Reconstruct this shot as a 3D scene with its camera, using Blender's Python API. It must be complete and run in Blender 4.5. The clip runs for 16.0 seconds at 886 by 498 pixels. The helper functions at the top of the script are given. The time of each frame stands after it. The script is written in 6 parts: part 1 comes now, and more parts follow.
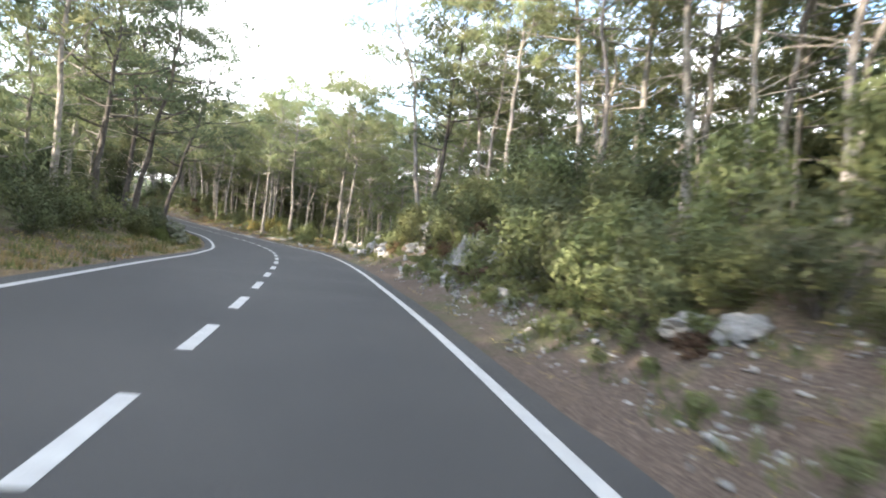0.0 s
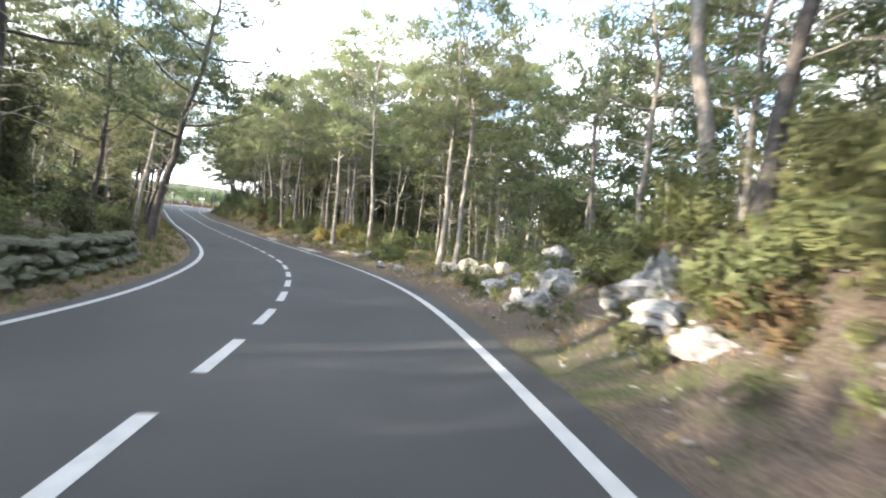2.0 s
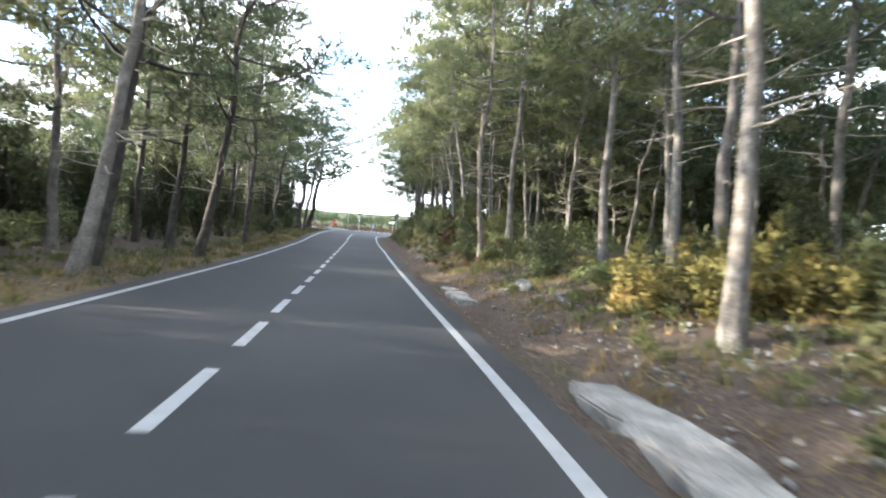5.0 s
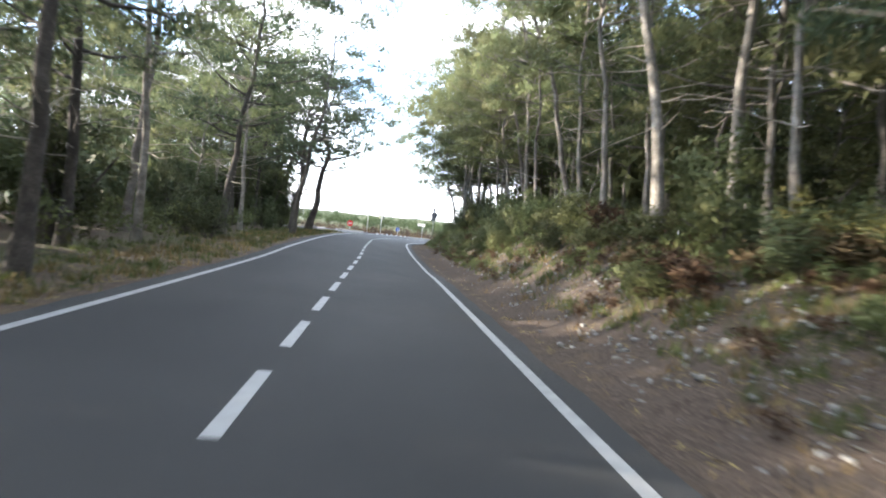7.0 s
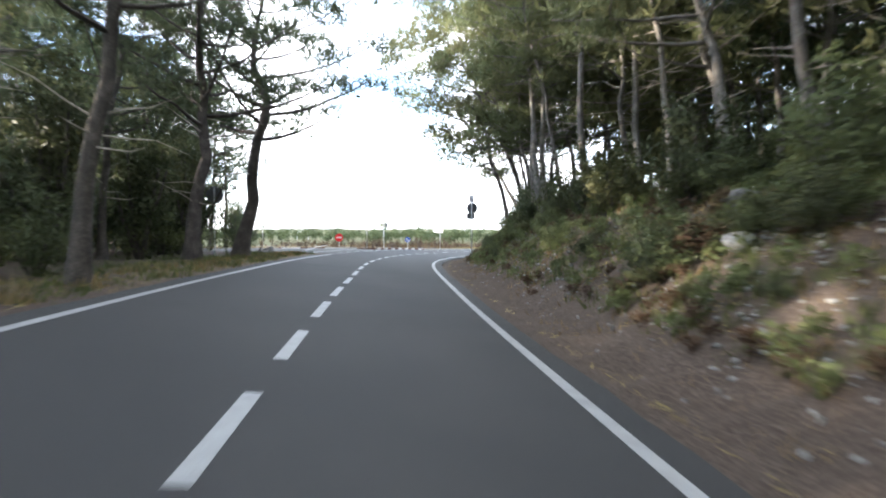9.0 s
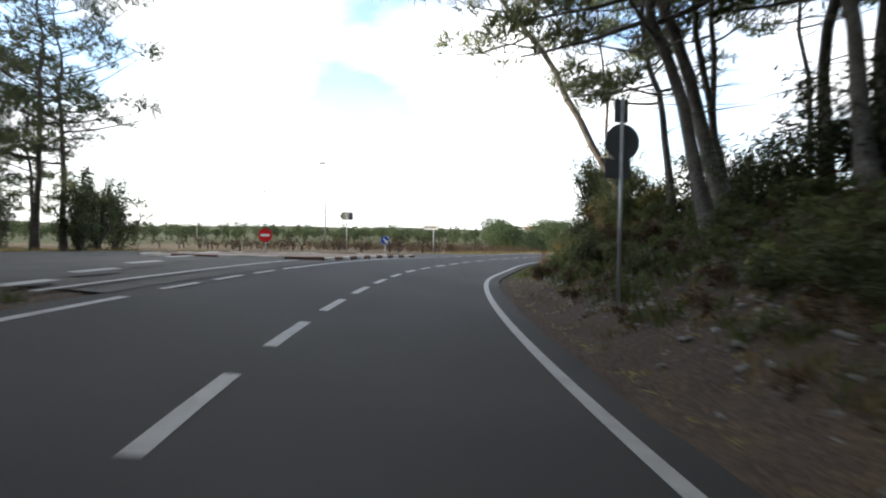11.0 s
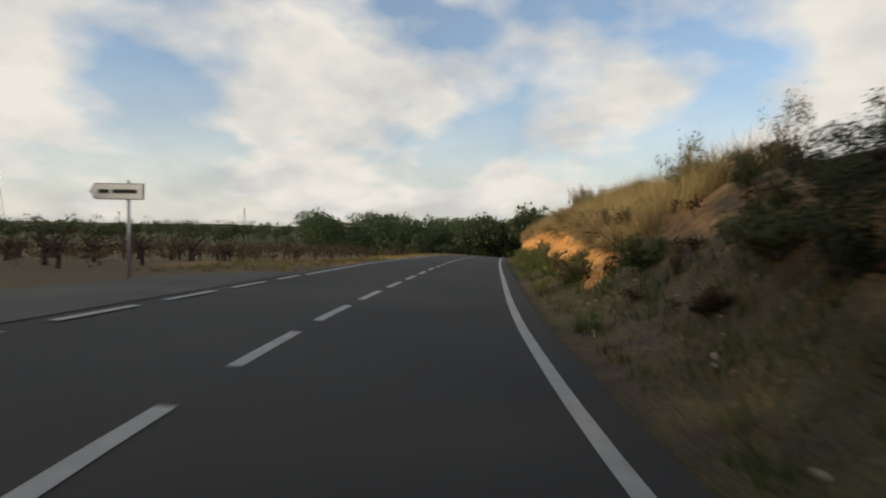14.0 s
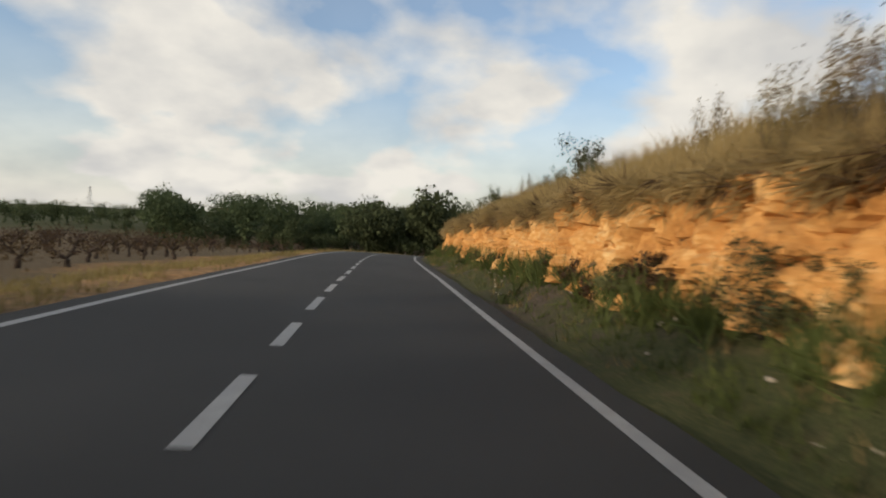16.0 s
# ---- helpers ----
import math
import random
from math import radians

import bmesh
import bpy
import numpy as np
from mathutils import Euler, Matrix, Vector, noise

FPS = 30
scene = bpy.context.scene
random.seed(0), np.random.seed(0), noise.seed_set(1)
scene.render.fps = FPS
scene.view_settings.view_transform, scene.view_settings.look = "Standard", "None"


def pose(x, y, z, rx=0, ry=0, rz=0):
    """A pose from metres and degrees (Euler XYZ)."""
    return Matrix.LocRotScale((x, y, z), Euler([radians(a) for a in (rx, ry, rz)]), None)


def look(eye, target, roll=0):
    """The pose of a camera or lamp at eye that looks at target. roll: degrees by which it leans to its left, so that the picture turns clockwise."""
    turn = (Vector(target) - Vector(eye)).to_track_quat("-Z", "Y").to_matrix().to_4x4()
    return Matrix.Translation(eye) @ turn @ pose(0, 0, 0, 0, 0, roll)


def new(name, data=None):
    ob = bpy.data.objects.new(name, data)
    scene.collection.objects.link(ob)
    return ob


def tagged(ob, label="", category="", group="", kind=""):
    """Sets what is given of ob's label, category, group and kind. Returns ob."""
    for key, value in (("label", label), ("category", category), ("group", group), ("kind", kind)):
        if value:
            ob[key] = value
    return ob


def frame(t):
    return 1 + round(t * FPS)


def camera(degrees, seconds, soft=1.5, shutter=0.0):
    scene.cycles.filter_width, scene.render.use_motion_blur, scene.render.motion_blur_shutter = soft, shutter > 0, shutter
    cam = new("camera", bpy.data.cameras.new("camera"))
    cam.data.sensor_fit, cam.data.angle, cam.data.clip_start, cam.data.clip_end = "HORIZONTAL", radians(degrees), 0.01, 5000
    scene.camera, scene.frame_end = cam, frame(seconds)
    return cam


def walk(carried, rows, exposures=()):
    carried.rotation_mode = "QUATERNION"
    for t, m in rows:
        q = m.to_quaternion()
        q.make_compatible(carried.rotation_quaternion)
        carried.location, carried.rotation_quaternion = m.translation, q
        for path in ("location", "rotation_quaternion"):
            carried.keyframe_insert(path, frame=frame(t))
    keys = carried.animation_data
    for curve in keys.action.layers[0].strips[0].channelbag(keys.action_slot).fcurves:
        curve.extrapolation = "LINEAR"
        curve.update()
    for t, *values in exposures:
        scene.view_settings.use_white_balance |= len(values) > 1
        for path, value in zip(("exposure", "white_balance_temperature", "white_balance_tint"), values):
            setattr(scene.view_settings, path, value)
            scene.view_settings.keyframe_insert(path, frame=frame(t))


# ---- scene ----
# The camera rides in a car along the right-hand lane.
cam = camera(79.0, 16.0, soft=2.0, shutter=0.32)
PATH = [
    (0, (-0.254, -2.258, 1.628), (-0.253, -0.259, 1.549), 8.98),
    (0.5, (-1.100, 2.666, 1.368), (-1.234, 4.659, 1.279), 8.17),
    (1, (-2.053, 7.607, 1.235), (-2.296, 9.589, 1.135), 6.51),
    (1.5, (-3.358, 12.391, 0.993), (-3.639, 14.368, 0.891), 6.76),
    (2, (-4.819, 17.891, 0.809), (-5.164, 19.858, 0.703), 7.04),
    (2.5, (-6.292, 23.007, 0.465), (-6.707, 24.959, 0.347), 6.12),
    (3, (-8.331, 28.587, 0.232), (-8.887, 30.504, 0.104), 5.03),
    (3.5, (-10.555, 33.493, -0.082), (-11.263, 35.361, -0.192), 4.91),
    (4, (-13.461, 38.715, -0.216), (-14.334, 40.511, -0.320), 5.15),
    (4.5, (-16.442, 43.345, -0.416), (-17.437, 45.077, -0.514), 4.24),
    (5.2, (-21.175, 49.297, -0.642), (-22.220, 51.001, -0.736), 4.65),
    (6, (-26.899, 56.006, -0.846), (-28.003, 57.671, -0.936), 5.12),
    (6.5, (-30.584, 60.244, -0.958), (-31.683, 61.913, -1.049), 5.42),
    (7, (-34.381, 64.591, -1.057), (-35.477, 66.262, -1.142), 5.71),
    (7.5, (-38.094, 69.119, -1.255), (-39.201, 70.783, -1.333), 3.94),
    (8, (-42.138, 74.062, -1.331), (-43.254, 75.720, -1.411), 2.43),
    (8.5, (-45.466, 78.199, -1.452), (-46.589, 79.852, -1.519), 0.73),
    (9, (-49.575, 83.067, -1.528), (-50.693, 84.724, -1.587), 0.01),
    (9.5, (-53.118, 87.297, -1.574), (-54.215, 88.968, -1.645), -0.53),
    (10, (-57.029, 92.063, -1.626), (-58.096, 93.753, -1.691), 0.70),
    (10.6, (-61.384, 97.527, -1.671), (-62.446, 99.221, -1.731), 0.74),
    (11.2, (-65.211, 102.529, -1.725), (-66.202, 104.265, -1.788), 0.77),
    (11.8, (-68.449, 107.457, -1.823), (-69.309, 109.261, -1.896), 0.80),
    (12.5, (-71.786, 113.440, -1.989), (-72.544, 115.289, -2.064), 0.83),
    (13, (-73.810, 117.933, -2.063), (-74.451, 119.826, -2.144), 0.89),
    (13.5, (-75.342, 121.857, -2.150), (-75.860, 123.787, -2.221), 1.08),
    (14, (-76.798, 126.678, -2.216), (-77.197, 128.637, -2.279), 0.72),
    (14.5, (-78.116, 131.980, -2.252), (-78.399, 133.959, -2.300), 1.04),
    (15, (-79.233, 137.105, -2.293), (-79.394, 139.097, -2.358), 1.74),
    (15.5, (-80.064, 142.785, -2.360), (-80.107, 144.784, -2.436), 2.34),
    (16, (-80.662, 148.103, -2.516), (-80.635, 150.101, -2.607), 2.00),
]
EXPOSURES = [(0, 2.05, 6100, 8), (2.0, 2.08, 6050, 8), (4.5, 2.0, 5800, 8), (7, 1.95, 5850, 8), (9.0, 1.85, 5950, 8), (10.2, 1.05, 6200, 8),
             (11.2, 0.2, 6300, 8), (12.3, -1.02, 6800, 8), (16, -0.96, 6900, 8)]
walk(cam, [(t, look(eye, target, roll)) for t, eye, target, roll in PATH], EXPOSURES)

# ---- world and sun ----
SUN_YAW, SUN_HEIGHT = 122.0, 11.5          # degrees to the left of +y; above the horizon
sun_way = Vector((-math.sin(radians(SUN_YAW)) * math.cos(radians(SUN_HEIGHT)),
                  math.cos(radians(SUN_YAW)) * math.cos(radians(SUN_HEIGHT)), math.sin(radians(SUN_HEIGHT))))


def build_world():
    world = bpy.data.worlds.new("sky")
    scene.world = world
    world.use_nodes = True
    nt = world.node_tree
    nt.nodes.clear()
    n, link = nt.nodes.new, nt.links.new
    out, bg = n("ShaderNodeOutputWorld"), n("ShaderNodeBackground")
    sky = n("ShaderNodeTexSky")
    sky.sky_type, sky.sun_disc = "NISHITA", False
    sky.sun_elevation, sky.sun_rotation = radians(SUN_HEIGHT), radians(360 - SUN_YAW)
    sky.air_density, sky.dust_density, sky.ozone_density = 1.0, 1.6, 1.2
    # Broken cloud: noise on a flat layer, seen in perspective, that thickens towards the horizon.
    co = n("ShaderNodeTexCoord")
    sep = n("ShaderNodeSeparateXYZ")
    link(co.outputs["Generated"], sep.inputs[0])
    lift = n("ShaderNodeMath"); lift.operation = "MAXIMUM"; lift.inputs[1].default_value = 0.0
    link(sep.outputs["Z"], lift.inputs[0])
    plus = n("ShaderNodeMath"); plus.operation = "ADD"; plus.inputs[1].default_value = 0.42
    link(lift.outputs[0], plus.inputs[0])
    dx = n("ShaderNodeMath"); dx.operation = "DIVIDE"
    dy = n("ShaderNodeMath"); dy.operation = "DIVIDE"
    link(sep.outputs["X"], dx.inputs[0]); link(plus.outputs[0], dx.inputs[1])
    link(sep.outputs["Y"], dy.inputs[0]); link(plus.outputs[0], dy.inputs[1])
    comb = n("ShaderNodeCombineXYZ")
    link(dx.outputs[0], comb.inputs[0]); link(dy.outputs[0], comb.inputs[1])
    big = n("ShaderNodeTexNoise")
    big.inputs["Scale"].default_value, big.inputs["Detail"].default_value = 1.9, 7.0
    big.inputs["Roughness"].default_value, big.inputs["Distortion"].default_value = 0.47, 0.1
    link(comb.outputs[0], big.inputs["Vector"])
    cover = n("ShaderNodeMapRange")
    cover.inputs["From Min"].default_value, cover.inputs["From Max"].default_value = 0.43, 0.54
    cover.inputs["To Min"].default_value = 0.12
    link(big.outputs["Fac"], cover.inputs["Value"])
    low = n("ShaderNodeMapRange")
    low.inputs["From Min"].default_value, low.inputs["From Max"].default_value = 0.30, 0.02
    low.inputs["To Min"].default_value, low.inputs["To Max"].default_value = 0.0, 0.85
    link(sep.outputs["Z"], low.inputs["Value"])
    both = n("ShaderNodeMath"); both.operation = "MAXIMUM"
    link(cover.outputs[0], both.inputs[0]); link(low.outputs[0], both.inputs[1])
    tone = n("ShaderNodeTexNoise")
    tone.inputs["Scale"].default_value, tone.inputs["Detail"].default_value = 3.4, 7.0
    link(comb.outputs[0], tone.inputs["Vector"])
    ramp = n("ShaderNodeValToRGB")
    ramp.color_ramp.elements[0].position, ramp.color_ramp.elements[0].color = 0.34, (8.4, 8.5, 8.8, 1)
    ramp.color_ramp.elements[1].position, ramp.color_ramp.elements[1].color = 0.60, (11.8, 11.5, 11.1, 1)
    link(tone.outputs["Fac"], ramp.inputs[0])
    mix = n("ShaderNodeMix"); mix.data_type = "RGBA"
    link(both.outputs[0], mix.inputs["Factor"])
    lit = n("ShaderNodeMix"); lit.data_type, lit.blend_type = "RGBA", "MULTIPLY"      # thin haze that brightens the blue
    lit.inputs["Factor"].default_value, lit.inputs["B"].default_value = 1.0, (2.35, 2.65, 3.15, 1)
    link(sky.outputs[0], lit.inputs["A"])
    link(lit.outputs["Result"], mix.inputs["A"]); link(ramp.outputs[0], mix.inputs["B"])
    link(mix.outputs["Result"], bg.inputs["Color"])
    bg.inputs["Strength"].default_value = 0.14
    link(bg.outputs[0], out.inputs[0])


build_world()
sun = new("sun", bpy.data.lights.new("sun", "SUN"))
sun.data.energy, sun.data.angle, sun.data.color = 6.6, radians(0.6), (1.0, 0.84, 0.65)
sun.matrix_world = look(sun_way * 100, (0, 0, 0))


# ---- materials ----
def ramp_of(nt, stops):
    node = nt.nodes.new("ShaderNodeValToRGB")
    cr = node.color_ramp
    while len(cr.elements) < len(stops):
        cr.elements.new(0.5)
    for el, (at_, col) in zip(cr.elements, stops):
        el.position, el.color = at_, (*col, 1)
    return node


def surface(name, stops, scale=4.0, detail=6.0, rough=0.85, bump=0.3, fine=40.0, metal=0.0, leafy=0.0, vary=0.0, grit=0.25, coords="Object", isle=1.0, stretch=1.0):
    """Colours from noise at two scales, relief, and a shift from piece to piece. leafy: the share of light let through."""
    m = bpy.data.materials.new(name)
    m.use_nodes = True
    nt = m.node_tree
    b, link, n = nt.nodes["Principled BSDF"], nt.links.new, nt.nodes.new
    co = n("ShaderNodeTexCoord")
    big, small = n("ShaderNodeTexNoise"), n("ShaderNodeTexNoise")
    big.inputs["Scale"].default_value, big.inputs["Detail"].default_value = scale, detail
    small.inputs["Scale"].default_value, small.inputs["Detail"].default_value = fine, 4.0
    place = co.outputs[coords]
    if stretch != 1.0:                      # beds that lie flat
        mp = n("ShaderNodeMapping")
        mp.inputs["Scale"].default_value = (1, 1, stretch)
        link(place, mp.inputs["Vector"])
        place = mp.outputs[0]
    for tex in (big, small):
        link(place, tex.inputs["Vector"])
    ramp = ramp_of(nt, stops)
    mixv = n("ShaderNodeMix"); mixv.data_type = "FLOAT"
    mixv.inputs["Factor"].default_value = grit
    link(big.outputs["Fac"], mixv.inputs["A"]); link(small.outputs["Fac"], mixv.inputs["B"])
    link(mixv.outputs["Result"], ramp.inputs[0])
    colour = ramp.outputs[0]
    if vary:
        hsv, info, rng = n("ShaderNodeHueSaturation"), n("ShaderNodeObjectInfo"), n("ShaderNodeMapRange")
        geo, add = n("ShaderNodeNewGeometry"), n("ShaderNodeMath")
        add.operation = "MULTIPLY_ADD"
        link(geo.outputs["Random Per Island"], add.inputs[0]); add.inputs[1].default_value = isle
        link(info.outputs["Random"], add.inputs[2])
        rng.inputs["From Max"].default_value = 1.0 + isle
        rng.inputs["To Min"].default_value, rng.inputs["To Max"].default_value = 1 - vary, 1 + vary
        link(add.outputs[0], rng.inputs["Value"]); link(rng.outputs[0], hsv.inputs["Value"])
        hue = n("ShaderNodeMapRange")
        hue.inputs["To Min"].default_value, hue.inputs["To Max"].default_value = 0.5 - vary * 0.06, 0.5 + vary * 0.06
        link(info.outputs["Random"], hue.inputs["Value"]); link(hue.outputs[0], hsv.inputs["Hue"])
        link(colour, hsv.inputs["Color"])
        colour = hsv.outputs[0]
    link(colour, b.inputs["Base Color"])
    b.inputs["Roughness"].default_value, b.inputs["Metallic"].default_value = rough, metal
    b.inputs["Specular IOR Level"].default_value = 0.2
    if bump:
        bp = n("ShaderNodeBump")
        bp.inputs["Strength"].default_value, bp.inputs["Distance"].default_value = bump, 0.02
        link(small.outputs["Fac"], bp.inputs["Height"]); link(bp.outputs[0], b.inputs["Normal"])
    if leafy:
        tl, mx = n("ShaderNodeBsdfTranslucent"), n("ShaderNodeMixShader")
        link(colour, tl.inputs["Color"])
        mx.inputs[0].default_value = leafy
        link(b.outputs[0], mx.inputs[1]); link(tl.outputs[0], mx.inputs[2])
        link(mx.outputs[0], nt.nodes["Material Output"].inputs[0])
    return m


def plain(name, colour, rough=0.5, metal=0.0):
    return surface(name, [(0.3, tuple(v * 0.86 for v in colour)), (0.7, colour)], 3.0, 4.0, rough, 0.08, 60.0, metal)


ASPHALT = surface("asphalt", [(0.25, (0.022, 0.022, 0.023)), (0.5, (0.035, 0.035, 0.035)), (0.75, (0.052, 0.050, 0.048))], 0.3, 8, 0.8, 0.5, 90, grit=0.4)
OLD_ASPHALT = surface("old_asphalt", [(0.25, (0.050, 0.049, 0.048)), (0.75, (0.092, 0.088, 0.082))], 0.6, 8, 0.85, 0.5, 80, grit=0.4)
PAINT = surface("road_paint", [(0.22, (0.11, 0.11, 0.11)), (0.40, (0.24, 0.24, 0.24)), (0.7, (0.34, 0.34, 0.335))], 5, 8, 0.6, 0.2, 70, grit=0.5)
NEEDLES = surface("pine_needles", [(0.3, (0.092, 0.110, 0.054)), (0.5, (0.160, 0.176, 0.086)), (0.72, (0.240, 0.238, 0.120))], 0.35, 3, 0.7, 0, 6, leafy=0.52, vary=0.28, isle=0.25)
# Darker copy of pine_needles: shade on the left-hand crowns put into the colour.
NEEDLES_SHADED = surface("pine_needles_shaded", [(0.3, (0.050, 0.066, 0.037)), (0.6, (0.092, 0.112, 0.060)), (0.8, (0.140, 0.156, 0.082))], 0.35, 3, 0.7, 0, 6, leafy=0.42, vary=0.25, isle=0.25)
FAR_NEEDLES = surface("far_pine_needles", [(0.3, (0.035, 0.050, 0.023)), (0.6, (0.065, 0.085, 0.039)), (0.8, (0.105, 0.120, 0.053))], 0.12, 3, 0.8, 0, 6, leafy=0.3, vary=0.2, isle=0.3)
OAK_LEAF = surface("evergreen_oak_leaves", [(0.3, (0.042, 0.054, 0.026)), (0.6, (0.086, 0.098, 0.044)), (0.8, (0.140, 0.142, 0.062))], 0.9, 3, 0.6, 0, 8, leafy=0.3, vary=0.28, isle=0.4)
SHRUB_LEAF = surface("shrub_leaves", [(0.3, (0.062, 0.074, 0.031)), (0.55, (0.112, 0.124, 0.050)), (0.8, (0.185, 0.175, 0.078))], 1.2, 3, 0.6, 0, 8, leafy=0.32, vary=0.32, isle=0.4)
YELLOW_LEAF = surface("yellowing_leaves", [(0.3, (0.10, 0.105, 0.035)), (0.55, (0.195, 0.155, 0.052)), (0.8, (0.32, 0.18, 0.07))], 1.4, 3, 0.6, 0, 8, leafy=0.35, vary=0.3)
DRY_GRASS = surface("dry_grass", [(0.3, (0.12, 0.090, 0.042)), (0.55, (0.23, 0.170, 0.078)), (0.8, (0.36, 0.27, 0.13))], 0.5, 3, 0.8, 0, 8, leafy=0.3, vary=0.3)
GREEN_GRASS = surface("green_grass", [(0.3, (0.045, 0.060, 0.018)), (0.55, (0.085, 0.100, 0.030)), (0.8, (0.16, 0.145, 0.052))], 0.5, 3, 0.7, 0, 8, leafy=0.3, vary=0.3)
BROWN_LEAF = surface("browned_shrub_twigs", [(0.3, (0.045, 0.030, 0.018)), (0.55, (0.095, 0.062, 0.034)), (0.8, (0.17, 0.115, 0.06))], 1.2, 4, 0.8, 0, 8, leafy=0.2, vary=0.3, isle=0.5)
CUT_EARTH = surface("ochre_cutting", [(0.22, (0.20, 0.085, 0.028)), (0.40, (0.40, 0.19, 0.060)), (0.54, (0.52, 0.275, 0.095)), (0.66, (0.62, 0.42, 0.20)), (0.78, (0.70, 0.58, 0.40))], 0.75, 12, 0.95, 1.0, 9, grit=0.42, stretch=1.4)
# Dry grass made paler; sun on the brow is put into the colour.
BROW_GRASS = surface("sunlit_brow_grass", [(0.3, (0.22, 0.16, 0.075)), (0.55, (0.37, 0.27, 0.13)), (0.8, (0.52, 0.40, 0.21))], 0.4, 3, 0.8, 0, 8, leafy=0.45, vary=0.25)
# Limestone darkened for the crags; the shade they stand in is in the colour.
CRAG_STONE = surface("shade_dark_crag", [(0.30, (0.040, 0.039, 0.036)), (0.44, (0.105, 0.103, 0.098)), (0.58, (0.19, 0.186, 0.178)), (0.75, (0.30, 0.293, 0.28))], 2.6, 12, 0.95, 1.0, 18, vary=0.15, grit=0.45)
MOSSY_STONE = surface("mossy_stone", [(0.30, (0.020, 0.022, 0.014)), (0.46, (0.050, 0.055, 0.032)), (0.60, (0.105, 0.102, 0.088)), (0.78, (0.19, 0.186, 0.17))], 2.2, 10, 0.95, 1.0, 16, vary=0.2, grit=0.4)
BARK = surface("pine_bark", [(0.3, (0.075, 0.066, 0.058)), (0.5, (0.165, 0.148, 0.130)), (0.72, (0.34, 0.315, 0.285))], 3.2, 8, 0.95, 1.0, 26, vary=0.2, grit=0.4)
BARK_DARK = surface("dark_bark", [(0.3, (0.030, 0.027, 0.025)), (0.5, (0.066, 0.058, 0.052)), (0.75, (0.145, 0.128, 0.114))], 3.2, 8, 0.95, 1.0, 26, vary=0.2, grit=0.4)
DEAD_WOOD = surface("dead_twigs", [(0.3, (0.20, 0.17, 0.14)), (0.7, (0.40, 0.36, 0.31))], 4, 5, 0.9, 0.3, 30, vary=0.2)
LIMESTONE = surface("limestone", [(0.30, (0.06, 0.057, 0.053)), (0.48, (0.165, 0.16, 0.152)), (0.7, (0.32, 0.312, 0.298))], 1.6, 9, 0.95, 0.9, 14, vary=0.18, grit=0.35)
TAN_STONE = surface("tan_boulder", [(0.28, (0.15, 0.125, 0.10)), (0.5, (0.30, 0.26, 0.215)), (0.75, (0.44, 0.39, 0.33))], 1.6, 9, 0.95, 0.8, 14, vary=0.15, grit=0.35)
CONCRETE = surface("concrete", [(0.3, (0.10, 0.094, 0.084)), (0.5, (0.20, 0.19, 0.174)), (0.72, (0.34, 0.325, 0.30))], 2.6, 11, 0.95, 0.9, 26, grit=0.4)
STEEL = surface("galvanised_steel", [(0.3, (0.34, 0.35, 0.36)), (0.7, (0.52, 0.53, 0.54))], 6, 5, 0.45, 0.1, 60, metal=0.6)
SIGN_BACK = plain("sign_back_grey", (0.12, 0.125, 0.13), 0.6, 0.3)
SIGN_RED, SIGN_WHITE, SIGN_BLUE = plain("sign_red", (0.55, 0.02, 0.025), 0.4), plain("sign_white", (0.78, 0.78, 0.76), 0.4), plain("sign_blue", (0.015, 0.06, 0.32), 0.4)
SIGN_BLACK, SIGN_CREAM = plain("sign_black", (0.015, 0.015, 0.016), 0.5), plain("sign_cream", (0.70, 0.66, 0.46), 0.45)
KERB_RED = surface("kerb_red", [(0.3, (0.06, 0.035, 0.027)), (0.7, (0.125, 0.066, 0.048))], 3, 7, 0.9, 0.4, 30)
KERB_WHITE = surface("kerb_white", [(0.3, (0.26, 0.25, 0.23)), (0.7, (0.58, 0.56, 0.53))], 3, 7, 0.9, 0.4, 30)
PINKISH = surface("paved_island", [(0.3, (0.125, 0.098, 0.078)), (0.7, (0.225, 0.175, 0.138))], 1.0, 8, 0.9, 0.4, 40)
HOUSE_WALL, ROOF_TILE, GLASS_DARK = plain("house_wall", (0.74, 0.70, 0.63), 0.9), plain("roof_tile", (0.34, 0.15, 0.09), 0.9), plain("window_dark", (0.03, 0.035, 0.04), 0.2)
VINE_WOOD = surface("vine_wood", [(0.3, (0.03, 0.022, 0.018)), (0.7, (0.10, 0.075, 0.058))], 5, 6, 0.95, 0.6, 30, vary=0.2)
VINE_LEAF = surface("withered_vine_leaves", [(0.3, (0.042, 0.028, 0.017)), (0.6, (0.090, 0.058, 0.031)), (0.8, (0.15, 0.105, 0.055))], 1.5, 4, 0.8, 0, 8, leafy=0.3, vary=0.3)


